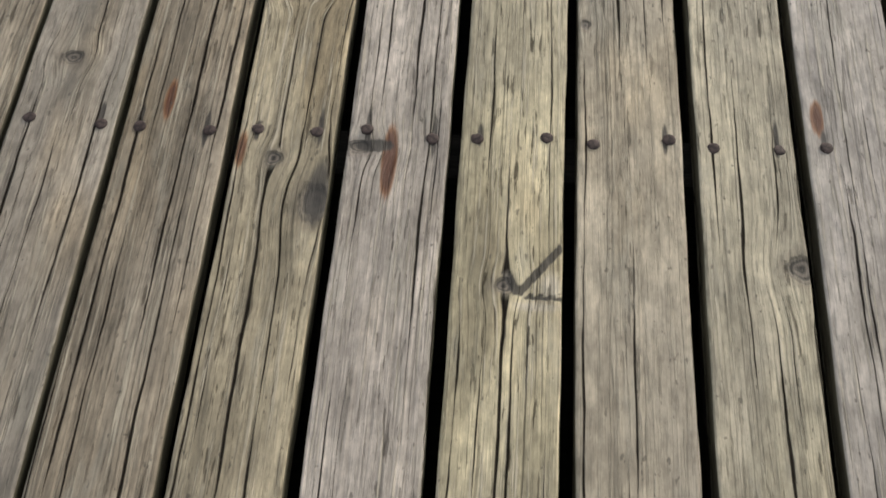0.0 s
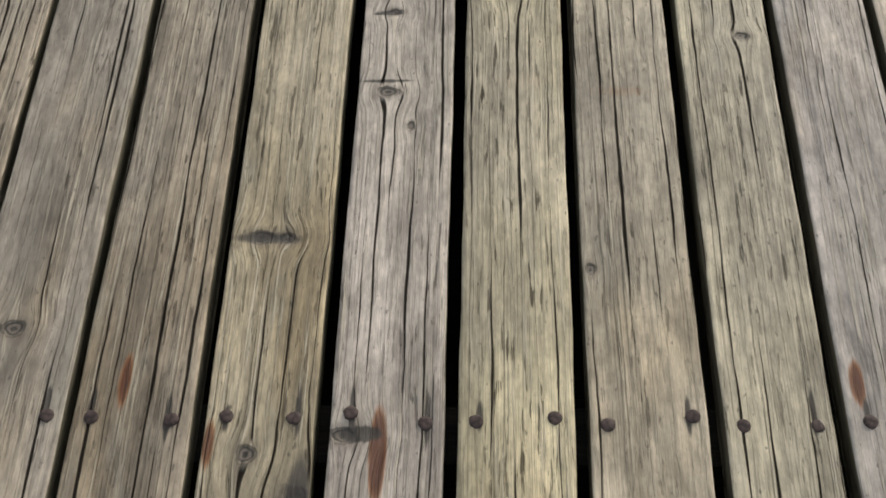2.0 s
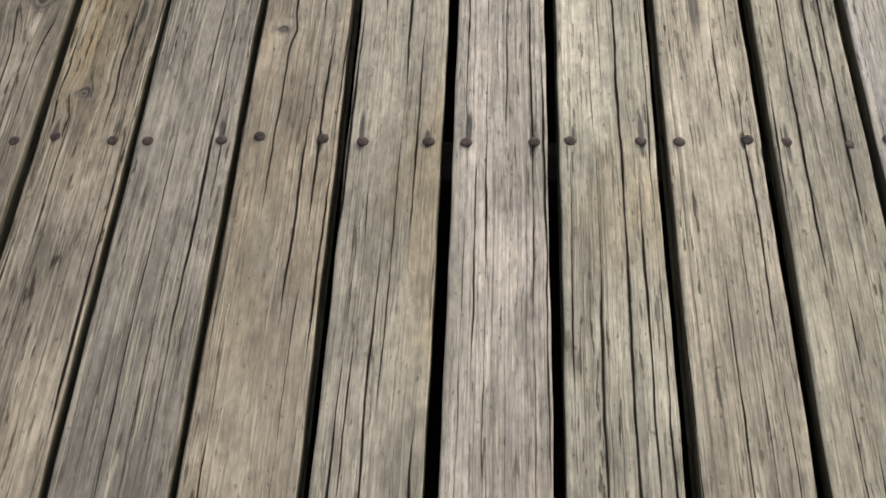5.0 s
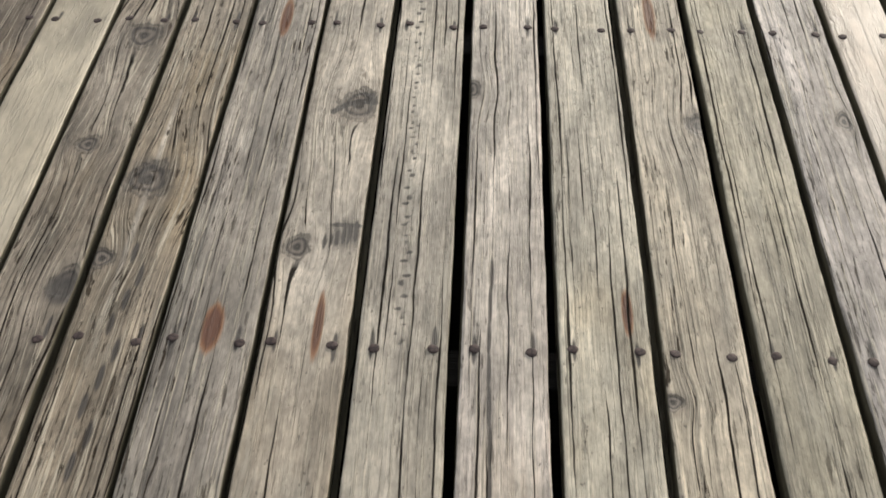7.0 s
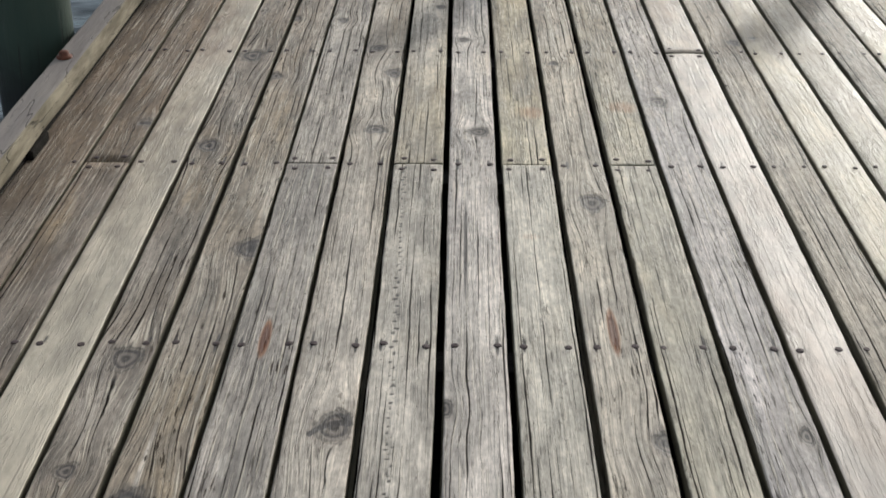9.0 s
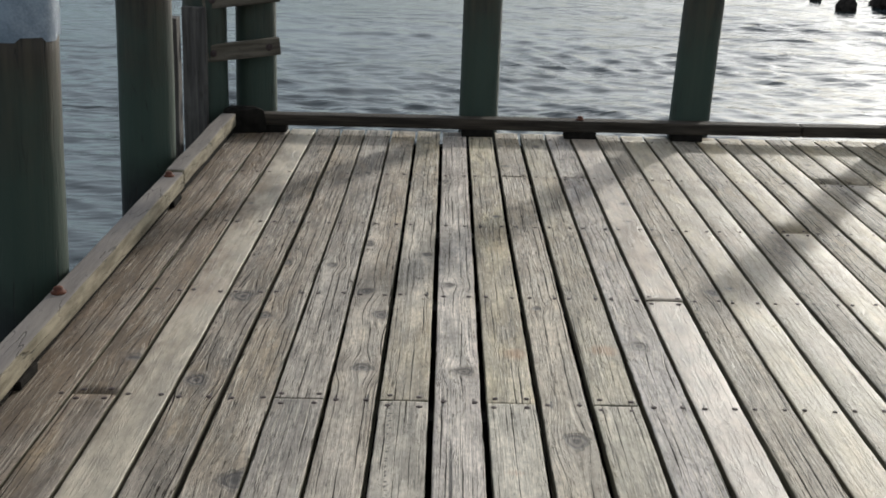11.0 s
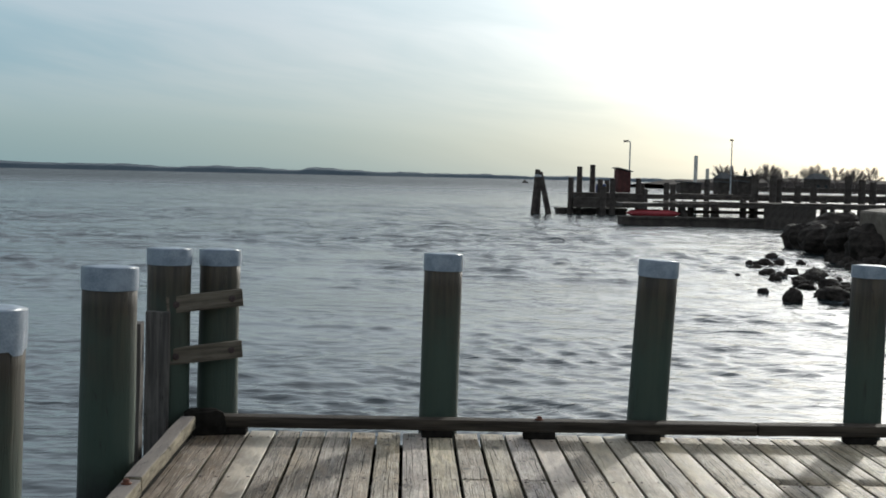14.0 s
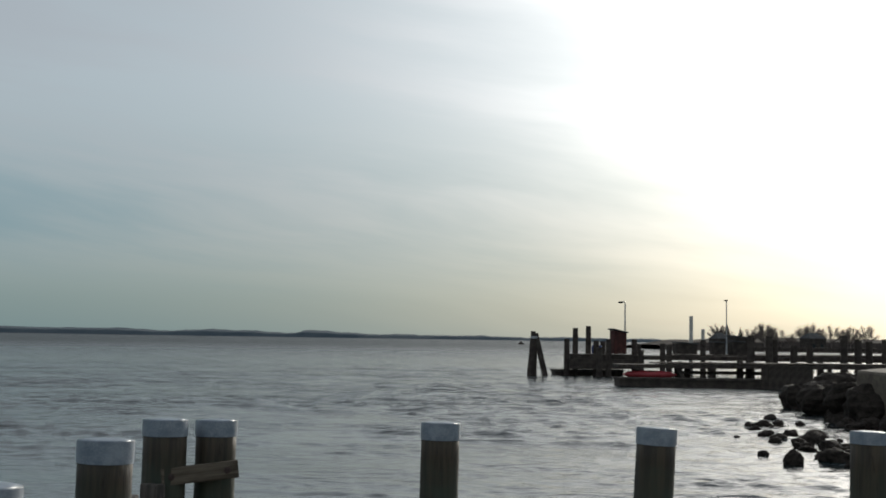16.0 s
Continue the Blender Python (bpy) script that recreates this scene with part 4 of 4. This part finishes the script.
# ---- rocks and the shore to the right ----
def rock_mesh(seed):
    bm = bmesh.new()
    bmesh.ops.create_icosphere(bm, subdivisions=3, radius=1.0)
    off = Vector((seed * 3.7, seed * 1.9, seed * 5.3))
    for v in bm.verts:
        d = v.co.normalized()
        k = 1.0 + 0.34 * noise.noise(d * 1.1 + off) + 0.10 * noise.noise(d * 3.1 + off)
        q = Vector([round(c * 2.6) / 2.6 for c in d])
        v.co = (d * 0.68 + q * 0.32) * k
    return mesh_of("rock", bm, STONE)


def rocks():
    rng = random.Random(21)
    shapes = [rock_mesh(k) for k in range(7)]

    def put(x, y, z, sx, sy, sz, near=False):
        ob = new("rock", rng.choice(shapes))
        ob.matrix_basis = pose(x, y, z, rng.uniform(-12, 12), rng.uniform(-12, 12), rng.uniform(0, 360)) @ Matrix.Diagonal((sx, sy, sz, 1))
        tagged(ob, "dark wet boulder in shallow water" if near else "dark boulder of the riprap bank", "rock", "shore rocks")

    # boulders awash off the bank
    for x, y, w, h in ([(9.56, 32.5, 0.36, 0.34), (9.41, 34.5, 0.22, 0.15), (14.03, 49.5, 0.4, 0.2), (12.6, 45.5, 0.42, 0.25), (13.19, 45.5, 0.25, 0.25), (11.55, 41.5, 0.35, 0.2), (11.08, 39.0, 0.28, 0.16), (12.33, 41.5, 0.3, 0.2), (11.66, 38.5, 0.34, 0.18), (12.47, 39.5, 0.45, 0.25), (11.06, 36.0, 0.32, 0.16), (10.77, 33.0, 0.5, 0.4), (10.34, 40.5, 0.14, 0.07), (11.93, 36.5, 0.5, 0.28)]):
        put(x, y, WATER_Z + h * 0.12, w * 0.72, w * rng.uniform(0.6, 0.95), h * 0.72, True)
    for k in range(34):
        y = rng.uniform(31.5, 47.0)
        x = 11.3 + (y - 32.0) * 0.17 + rng.uniform(-1.5, 1.1) * (0.5 + (y - 31.5) * 0.04)
        w = rng.uniform(0.10, 0.30)
        put(x, y, WATER_Z + w * 0.05, w, w * rng.uniform(0.6, 0.95), w * rng.uniform(0.4, 0.7), True)
    # riprap along the water's edge
    for k in range(210):
        t = rng.random()
        d = rng.random() ** 1.2 * 7.5
        y = 29.0 + 31.0 * t + rng.uniform(-1, 1)
        x = 12.0 + (y - 32.0) * 0.270 + d
        s = rng.uniform(0.25, 0.72) * (0.7 + 0.5 * t)
        put(x, y, WATER_Z + 0.02 + d * 0.15, s, s * rng.uniform(0.8, 1.2), s * rng.uniform(0.5, 0.8))
    for x, y, z, r in ([(17.88, 54.5, -0.64, 0.9), (18.89, 55.5, -0.37, 1.0), (17.89, 57.5, -0.99, 0.95), (16.85, 52.5, -0.84, 0.8), (16.78, 48.5, -0.67, 1.0), (16.86, 46.5, -0.72, 1.0)]):
        put(x, y, z, r, r, r * 0.72)
    # concrete blocks set on the bank
    for x, y, z, sx, sy, sz in ([(18.25, 46.5, -0.35, 2.9, 2.2, 1.95)]):
        bm = bmesh.new()
        box(bm, (sx, sy, sz), None, 0.10, 0.08, 3, 4)
        tagged(part("concrete_block", bm, CONCRETE, None, "weathered tan concrete block on the riprap bank", at=pose(x, y, z, 2, -3, 14)), category="concrete block")
    # the bank behind them, one long mound
    bm = bmesh.new()
    nu, nv = 40, 16
    grid = []
    for i in range(nu):
        t = i / (nu - 1) * 1.5 - 0.45
        for j in range(nv):
            d = (j / (nv - 1)) ** 1.5 * 60.0
            x, y = 12.6 + 8.0 * t + d, 29.5 + 29.0 * t - d * 0.05
            z = -2.0 + min(d, 9.0) * 0.16 + 0.12 * noise.noise(Vector((x * 0.4, y * 0.4, 0)))
            grid.append(bm.verts.new((x, y, z)))
    for i in range(nu - 1):
        for j in range(nv - 1):
            bm.faces.new((grid[i * nv + j], grid[i * nv + j + 1], grid[(i + 1) * nv + j + 1], grid[(i + 1) * nv + j]))
    tagged(part("shore_bank", bm, BANK, None, "low earth bank behind the riprap", True), category="bank", kind="structure")


# ---- the old piers across the water ----
def post_bm(x, y, top, r, seed, bottom=None, lean=0.0):
    bm = bmesh.new()
    b = WATER_Z - 1.0 if bottom is None else bottom
    rod(bm, (x - lean, y, b), (x, y, top), r * 1.08, r * 0.92, 12)
    return bm


def old_post(x, y, top, r=0.20, lean=0.0):
    ob = part("pier_post", post_bm(x, y, top, r, 1, None, lean), OLD, None, "dark weathered timber post of an old pier")
    tagged(ob, category="post", group="old pier posts")


def beam(name, a, b, w, h, mat, label, category, group="", parent=None):
    a, b = Vector(a), Vector(b)
    bm = bmesh.new()
    d = b - a
    box(bm, (d.length, w, h), None, min(w, h) * 0.08, 0.02, 8, int(abs(a.x) * 10) % 50)
    ob = part(name, bm, mat, parent, label, at=Matrix.Translation((a + b) / 2) @ d.to_track_quat("X", "Z").to_matrix().to_4x4())
    if parent is None:
        tagged(ob, category=category, group=group)
    return ob


def far_piers():
    # a dolphin of leaning posts
    d = thing("mooring_dolphin", "dark mooring dolphin of leaning timber posts standing in the water", "dolphin", pose(10.29, 101.5, 0))
    for x0, y0, x1, z1 in ((-0.25, 0.0, 0.10, 2.15), (0.10, 0.3, 0.25, 2.0), (1.25, -0.2, 0.30, 1.95), (0.2, 0.9, 0.2, 1.9)):
        bm = bmesh.new()
        rod(bm, (x0, y0, WATER_Z - 1.0), (x1, 0.2, z1), 0.27, 0.20, 12)
        part("post", bm, OLD, d, at=None)
    bm = bmesh.new()
    lathe(bm, [(0.30, 1.55), (0.33, 1.58), (0.33, 1.72), (0.30, 1.75)], 16)
    part("cable_band", bm, STEEL, d, "steel cable binding", at=Matrix.Translation((0.17, 0.2, 0)))
    # posts of the piers
    for x, y, z in ([(13.22, 102.5, 1.59), (14.05, 103.5, 2.49), (15.43, 105.5, 2.68), (15.62, 102.5, 1.46), (16.83, 106.5, 1.42), (16.48, 101.5, 1.58), (18.77, 102.5, 1.63), (19.67, 105.5, 1.16), (19.14, 101.5, 0.77), (20.67, 100.5, 1.32), (21.86, 103.5, 1.09), (15.43, 99.5, 0.93), (24.18, 101.5, 1.67)]):
        old_post(x, y, z, 0.24)
    for x, y, z in ((24.85, 90, 2.05), (26.16, 90, 1.98), (26.86, 91, 1.75), (28.6, 92, 1.35), (30.1, 93, 1.3), (31.6, 90, 2.1), (32.62, 90, 1.85), (33.8, 91, 1.7), (35.4, 92, 1.9)):
        old_post(x, y, z, 0.27)
    for x, y, z in ([(17.87, 82.5, -0.18), (18.73, 83.5, -0.18), (21.98, 82.5, 0.36), (22.86, 83.5, 0.36), (20.96, 85.5, -0.18), (28.0, 84.5, 0.31)]):
        old_post(x, y, z, 0.24)
    # platform with a leaning hut on the outer pier
    p = thing("outer_pier", "low dark platform of an old timber pier", "pier")
    beam("deck", (13.58, 103.5, 0.1), (19.43, 103.5, 0.1), 3.0, 0.55, OLD, "", "", parent=p)
    beam("deck_edge", (13.31, 101.5, -0.43), (19.04, 101.5, -0.38), 0.3, 0.8, OLD, "", "", parent=p)
    beam("brace", (13.64, 101.5, -0.05), (15.93, 101.5, -0.73), 0.25, 0.3, OLD, "", "", parent=p)
    h = thing("hut", "small dark plank hut with a slanting roof on the old pier", "hut", pose(*(17.43, 102.5, 0.58), 0, 0, 10))
    bm = bmesh.new()
    for v in box(bm, (1.05, 1.1, 1.9), Matrix.Translation((0, 0, 0.8)), 0.02):
        if v.co.z > 1.0:
            v.co.z -= 0.22 * (v.co.x + 0.5)
    part("wall", bm, HUT, h, "dark red boards")
    bm = bmesh.new()
    box(bm, (1.35, 1.35, 0.09), pose(0, 0, 1.72, 0, 12, 0), 0.01)
    part("roof", bm, ROOF, h)
    # drums on the platform
    for x in (15.59, 16.01):
        bm = bmesh.new()
        lathe(bm, [(0.20, 0.0), (0.225, 0.04), (0.225, 0.22), (0.235, 0.25), (0.225, 0.28), (0.235, 0.48), (0.225, 0.52), (0.20, 0.68), (0.19, 0.70)], 16)
        tagged(part("drum", bm, BLUE, None, "blue plastic drum on the old pier platform", True, pose(x, 103.2, 0.12 + 0.27)), category="drum", group="drums")
    # floats
    f = thing("float", "low grey timber float lying at the old pier", "float")
    beam("deck", (12.25, 104.5, -1.04), (18.06, 104.5, -0.99), 2.6, 0.20, GREYDECK, "", "", parent=f)
    beam("pontoon", (12.35, 104.5, -1.32), (18.01, 104.5, -1.28), 2.4, 0.42, OLD, "", "", parent=f)
    f = thing("float", "long dark timber float under the near pier", "float")
    beam("deck", (13.49, 80.5, -0.88), (22.81, 80.5, -0.87), 2.2, 0.14, OLD, "", "", parent=f)
    beam("pontoon", (13.53, 80.5, -1.24), (22.77, 80.5, -1.24), 2.0, 0.60, OLD, "", "", parent=f)
    # the near pier: decks, rails, a boarded end
    q = thing("near_pier", "old timber pier with dark beams and handrails", "pier")
    beam("deck", (13.8, 82.5, -0.13), (32.87, 82.5, -0.0), 2.6, 0.24, OLD, "", "", parent=q)
    beam("deck_top", (16.21, 82.5, 0.11), (32.87, 82.5, 0.18), 2.2, 0.08, OLD, "", "", parent=q)
    beam("lower_beam", (17.69, 82.5, -0.52), (23.61, 82.5, -0.49), 0.3, 0.22, OLD, "", "", parent=q)
    beam("rail", (17.4, 92.5, 0.29), (36.98, 92.5, 0.31), 0.3, 0.32, OLD, "", "", parent=q)
    beam("rail", (25.88, 94.5, 1.06), (37.8, 94.5, 1.09), 0.2, 0.24, OLD, "", "", parent=q)
    beam("brace", (17.47, 81.5, -0.02), (18.38, 81.5, -1.31), 0.2, 0.22, OLD, "", "", parent=q)
    for k in range(7):
        bm = bmesh.new()
        box(bm, (0.46, 0.12, 1.62), None, 0.015, 0.02, 0, k)
        x, y, z = (22.73, 79.5, -0.66)
        part("board", bm, OLD, q, at=pose(x + k * 0.465, y, z - 0.012 * k))
    # kayak stowed on the float
    k = thing("kayak", "red plastic kayak stowed on the float", "kayak", pose(*(15.82, 81.5, -0.64), 0, 0, -3))
    bm = bmesh.new()
    lathe(bm, [(0.03, -1.75), (0.24, -1.4), (0.33, -0.6), (0.34, 0.0), (0.33, 0.6), (0.24, 1.4), (0.03, 1.75)], 16)
    bmesh.ops.transform(bm, matrix=Matrix.Rotation(radians(90), 4, "Y") @ Matrix.Diagonal((0.75, 1, 1, 1)), verts=bm.verts)
    part("hull", bm, RED, k, smooth=True)
    bm = bmesh.new()
    lathe(bm, [(0.22, 0.0), (0.25, 0.03), (0.22, 0.05)], 14)
    bmesh.ops.transform(bm, matrix=pose(0.1, -0.05, 0.20) @ Matrix.Diagonal((1.7, 1, 1, 1)), verts=bm.verts)
    part("cockpit_rim", bm, OLD, k)
    # sheds and gear on the pier
    r_ = thing("back_pier", "dark timber pier behind the floats carrying sheds", "pier")
    beam("deck", (23.41, 109.5, 0.23), (43.96, 109.5, 0.42), 6.0, 0.30, OLD, "", "", parent=r_)
    for k in range(8):
        bm = bmesh.new()
        rod(bm, (23.65 + 2.6 * k, 107.5, WATER_Z - 1), (23.65 + 2.6 * k, 107.5, -0.2), 0.22, 0.2, 10)
        part("post", bm, OLD, r_)
    top = 0.29 + 0.15
    for (x, y, z), w, hh in (((24.1, 107.6, 0), 1.8, 0.9), ((29.0, 108.6, 0), 1.5, 1.5), ((26.81, 107.2, 0), 1.0, 1.0), ((28.56, 107.6, 0), 1.0, 1.1)):
        z = top + hh / 2
        s = thing("gear_shed", "small dark shed among the posts of the old pier", "shed", pose(x, y, z), group="gear sheds")
        bm = bmesh.new()
        box(bm, (w, 1.6, hh), None, 0.02)
        part("wall", bm, OLD, s)
        bm = bmesh.new()
        box(bm, (w * 1.12, 1.9, 0.10), pose(0, 0, hh / 2 + 0.05, 0, 4, 0), 0.01)
        part("roof", bm, ROOF, s)
    # poles
    def lamp_pole(x, y, z0, z1, arm):
        ob = thing("street_lamp", "thin grey lamp pole with a curved arm on the old pier", "lamp", group="pier lamps")
        bm = bmesh.new()
        rod(bm, (x, y, z0), (x, y, z1), 0.075, 0.05, 10)
        part("pole", bm, STEEL, ob)
        bm = bmesh.new()
        pts = [(x, y, z1), (x - arm * 0.3, y, z1 + 0.12), (x - arm, y, z1 + 0.10)]
        for a, b in zip(pts, pts[1:]):
            rod(bm, a, b, 0.045, 0.04, 8)
        part("arm", bm, STEEL, ob)
        bm = bmesh.new()
        box(bm, (0.34, 0.2, 0.14), Matrix.Translation((x - arm, y, z1 + 0.06)), 0.03)
        part("lamp_head", bm, OLD, ob)

    lamp_pole(17.99, 102.5, -0.5, 4.57, 0.38)
    lamp_pole(31.64, 122.5, -0.5, 5.54, 0.05)
    for (x, y, z), r in (((25.79, 112.5, 3.8), 0.17), ((27.35, 114.5, 2.67), 0.16)):
        bm = bmesh.new()
        rod(bm, (x, y, -1.6), (x, y, z), r * 1.05, r, 14)
        tagged(part("pale_pole", bm, PALE, None, "tall pale pole standing on the pier"), category="pole", group="pale poles")


# ---- far shore, trees, houses, a boat ----
def ridge(name, label, pts, depth, seed, rough, mat):
    """A long low wooded ridge along pts (x, y, height)."""
    bm = bmesh.new()
    rows_ = []
    n = 260
    for i in range(n):
        t = i / (n - 1) * (len(pts) - 1)
        k = min(int(t), len(pts) - 2)
        f = t - k
        x, y, h = (pts[k][c] * (1 - f) + pts[k + 1][c] * f for c in range(3))
        h *= 1 + rough * noise.fractal(Vector((x * 0.014 + seed, 0, 0)), 0.7, 2.0, 5)
        h += rough * 1.2 * noise.noise(Vector((x * 0.11, seed, 0)))
        rows_.append([bm.verts.new((x, y, WATER_Z - 0.3)), bm.verts.new((x, y + depth * 0.06, max(h * 0.62, 0.2))), bm.verts.new((x, y + depth * 0.4, max(h, 0.3))), bm.verts.new((x, y + depth, WATER_Z - 1))])
    for a, b in zip(rows_, rows_[1:]):
        for j in range(3):
            bm.faces.new((a[j], b[j], b[j + 1], a[j + 1]))
    tagged(part(name, bm, mat, None, label), category="shore", kind="structure")


def bare_tree(x, y, z, h, seed):
    rng = random.Random(seed)
    ob = thing("tree", "bare winter tree with a wide twiggy crown on the shore", "tree", pose(x, y, z), group="shore trees")
    bm = bmesh.new()
    rod(bm, (0, 0, -0.5), (0.05, 0, h * 0.3), h * 0.022, h * 0.016, 8)
    part("trunk", bm, BARK, ob)
    bm = bmesh.new()
    root = Vector((0.05, 0, h * 0.26))
    limbs = []
    for _ in range(16):
        a, u, k = rng.uniform(0, 6.28), rng.uniform(-0.25, 1.0), rng.uniform(0.5, 0.75)
        w = math.sqrt(max(0.05, 1 - u * u))
        tip = Vector((w * math.cos(a) * 0.42 * h, w * math.sin(a) * 0.42 * h, h * 0.60 + u * 0.38 * h))
        mid = root.lerp(tip, k) + Vector((rng.uniform(-1, 1), rng.uniform(-1, 1), rng.uniform(-0.4, 1))) * h * 0.03
        rod(bm, root, mid, h * 0.010, h * 0.005, 5, False)
        rod(bm, mid, tip, h * 0.005, h * 0.003, 4, False)
        limbs.append((mid, tip))
    for _ in range(1900):
        m0, tip = rng.choice(limbs)
        p = m0.lerp(tip, rng.uniform(-0.5, 0.95))
        q = p + (tip - root).normalized() * h * rng.uniform(0.02, 0.07) + Vector((rng.gauss(0, 1), rng.gauss(0, 1), rng.gauss(0.2, 0.8))) * h * 0.055
        rod(bm, p, q, h * 0.0021, h * 0.0013, 3, False)
    part("crown", bm, BARK, ob, "fine bare branches")
    return ob


CONIFERS = ((84.7, 333, 6.0), (88.1, 336, 6.7), (92.3, 338, 6.1))


def conifer(x, y, h, seed):
    """A pointed evergreen: a trunk and drooping sprays in loose tiers."""
    rng = random.Random(seed)
    ob = thing("conifer", "dark pointed evergreen tree on the far shore", "tree", pose(x, y, -0.3), group="evergreens")
    bm = bmesh.new()
    rod(bm, (0, 0, -0.5), (0, 0, h * 0.95), h * 0.025, h * 0.005, 7)
    part("trunk", bm, BARK, ob)
    bm = bmesh.new()
    for k in range(420):
        u = rng.random() ** 0.8
        z, reach = h * (0.10 + 0.88 * u), h * (0.26 * (1 - u) + 0.02) * rng.uniform(0.6, 1.1)
        a = rng.uniform(0, 6.28)
        d = Vector((math.cos(a), math.sin(a), 0))
        base, tip = Vector((0, 0, z)) + d * reach * 0.15, Vector((0, 0, z - reach * 0.35)) + d * reach
        wide = d.cross(Vector((0, 0, 1))) * reach * 0.28
        vs = [bm.verts.new(c) for c in (base, (base + tip) / 2 + wide, tip, (base + tip) / 2 - wide, (base + tip) / 2 + Vector((0, 0, reach * 0.18)))]
        for i, j in ((0, 1), (1, 2), (2, 3), (3, 0)):
            bm.faces.new((vs[i], vs[j], vs[4]))
    part("crown", bm, CONIFER, ob, "dark needle sprays")


def distance():
    for k, (x, y, h) in enumerate(CONIFERS):
        conifer(x, y, h, 90 + k)
    ridge("far_shore", "low wooded shore on the far side of the bay", [(-1400, 1650, 7), (-700, 1600, 8.6), (-330, 1600, 6.4), (-180, 1620, 7.2), (-60, 1650, 6.0), (40, 1750, 4.6), (160, 1800, 4.0), (300, 1850, 4.4), (460, 1850, 3.6), (640, 1850, 3.0)], 160, 2.0, 0.5, HAZY_HILL)
    ridge("right_shore", "low dark shore with scrub beyond the old piers", [(84, 400, 0.2), (92, 390, 1.6), (120, 380, 2.9), (150, 375, 3.4), (220, 370, 4.0), (520, 330, 5.0)], 120, 7.0, 0.45, SCRUB)
    shapes = [bare_tree(0, 0, 0, 7.0, 60 + k) for k in range(4)]
    xs = [84.84, 87.29, 89.73, 95.08, 97.37, 100.73, 103.79, 106.23, 108.83, 112.65, 114.64, 117.23, 121.51, 123.65, 126.4, 131.75, 138.62]
    hs = (5.2, 4.4, 4.8, 5.0, 5.6, 4.6, 5.2, 4.4, 3.6, 5.4, 5.8, 5.0, 5.0, 5.6, 5.2, 5.6, 5.0)
    rng = random.Random(3)
    for k, (x, h) in enumerate(zip(xs, hs)):
        m = pose(x, 335 + rng.uniform(-12, 25), -0.3, 0, 0, rng.uniform(0, 360)) @ Matrix.Diagonal((h / 7 * 1.5, h / 7 * 1.5, h / 7 * 1.25, 1))
        if k < 4:
            shapes[k].matrix_basis = m
        else:
            c = copy_thing(shapes[k % 4], Matrix())
            c.matrix_basis = m
    for x, y, w, up in ((103.9, 312.5, 4.6, 1.0), (79.9, 312.5, 3.2, 0.62)):
        hs_ = thing("house", "small dark gabled house on the far side of the pier", "house", pose(x, y, -0.4, 0, 0, 12), group="shore houses")
        bm = bmesh.new()
        box(bm, (w, 5, 2.2 + up), Matrix.Translation((0, 0, 1.1 + up / 2)))
        part("wall", bm, OLD, hs_)
        bm = bmesh.new()
        a = [bm.verts.new(c) for c in ((-w * .55, -2.8, 2.1 + up), (w * .55, -2.8, 2.1 + up), (w * .55, 2.8, 2.1 + up), (-w * .55, 2.8, 2.1 + up), (-w * .25, 0, 3.6 + up), (w * .25, 0, 3.6 + up))]
        for f in ((0, 1, 5, 4), (2, 3, 4, 5), (0, 4, 3), (1, 2, 5), (3, 2, 1, 0)):
            bm.faces.new([a[i] for i in f])
        part("roof", bm, ROOF, hs_)
        for dx in (-0.25, 0.25):
            bm = bmesh.new()
            box(bm, (0.8, 0.06, 0.9), Matrix.Translation((dx * w, -2.52, 1.2)))
            part("window", bm, GLASS, hs_)
    b = thing("boat", "small dark workboat far out on the bay", "boat", pose(*(58.65, 622.5), WATER_Z))
    bm = bmesh.new()
    vs = box(bm, (3.0, 1.2, 0.8), Matrix.Translation((0, 0, 0.35)), 0.1)
    part("hull", bm, OLD, b)
    bm = bmesh.new()
    box(bm, (1.0, 0.9, 0.9), Matrix.Translation((-0.2, 0, 1.15)), 0.05)
    part("cabin", bm, OLD, b)
    bm = bmesh.new()
    rod(bm, (-0.2, 0, 1.5), (-0.2, 0, 3.0), 0.06, 0.04, 6)
    part("mast", bm, OLD, b)


kerbs()
piles()
substructure()
rocks()
far_piers()
distance()
build_deck()
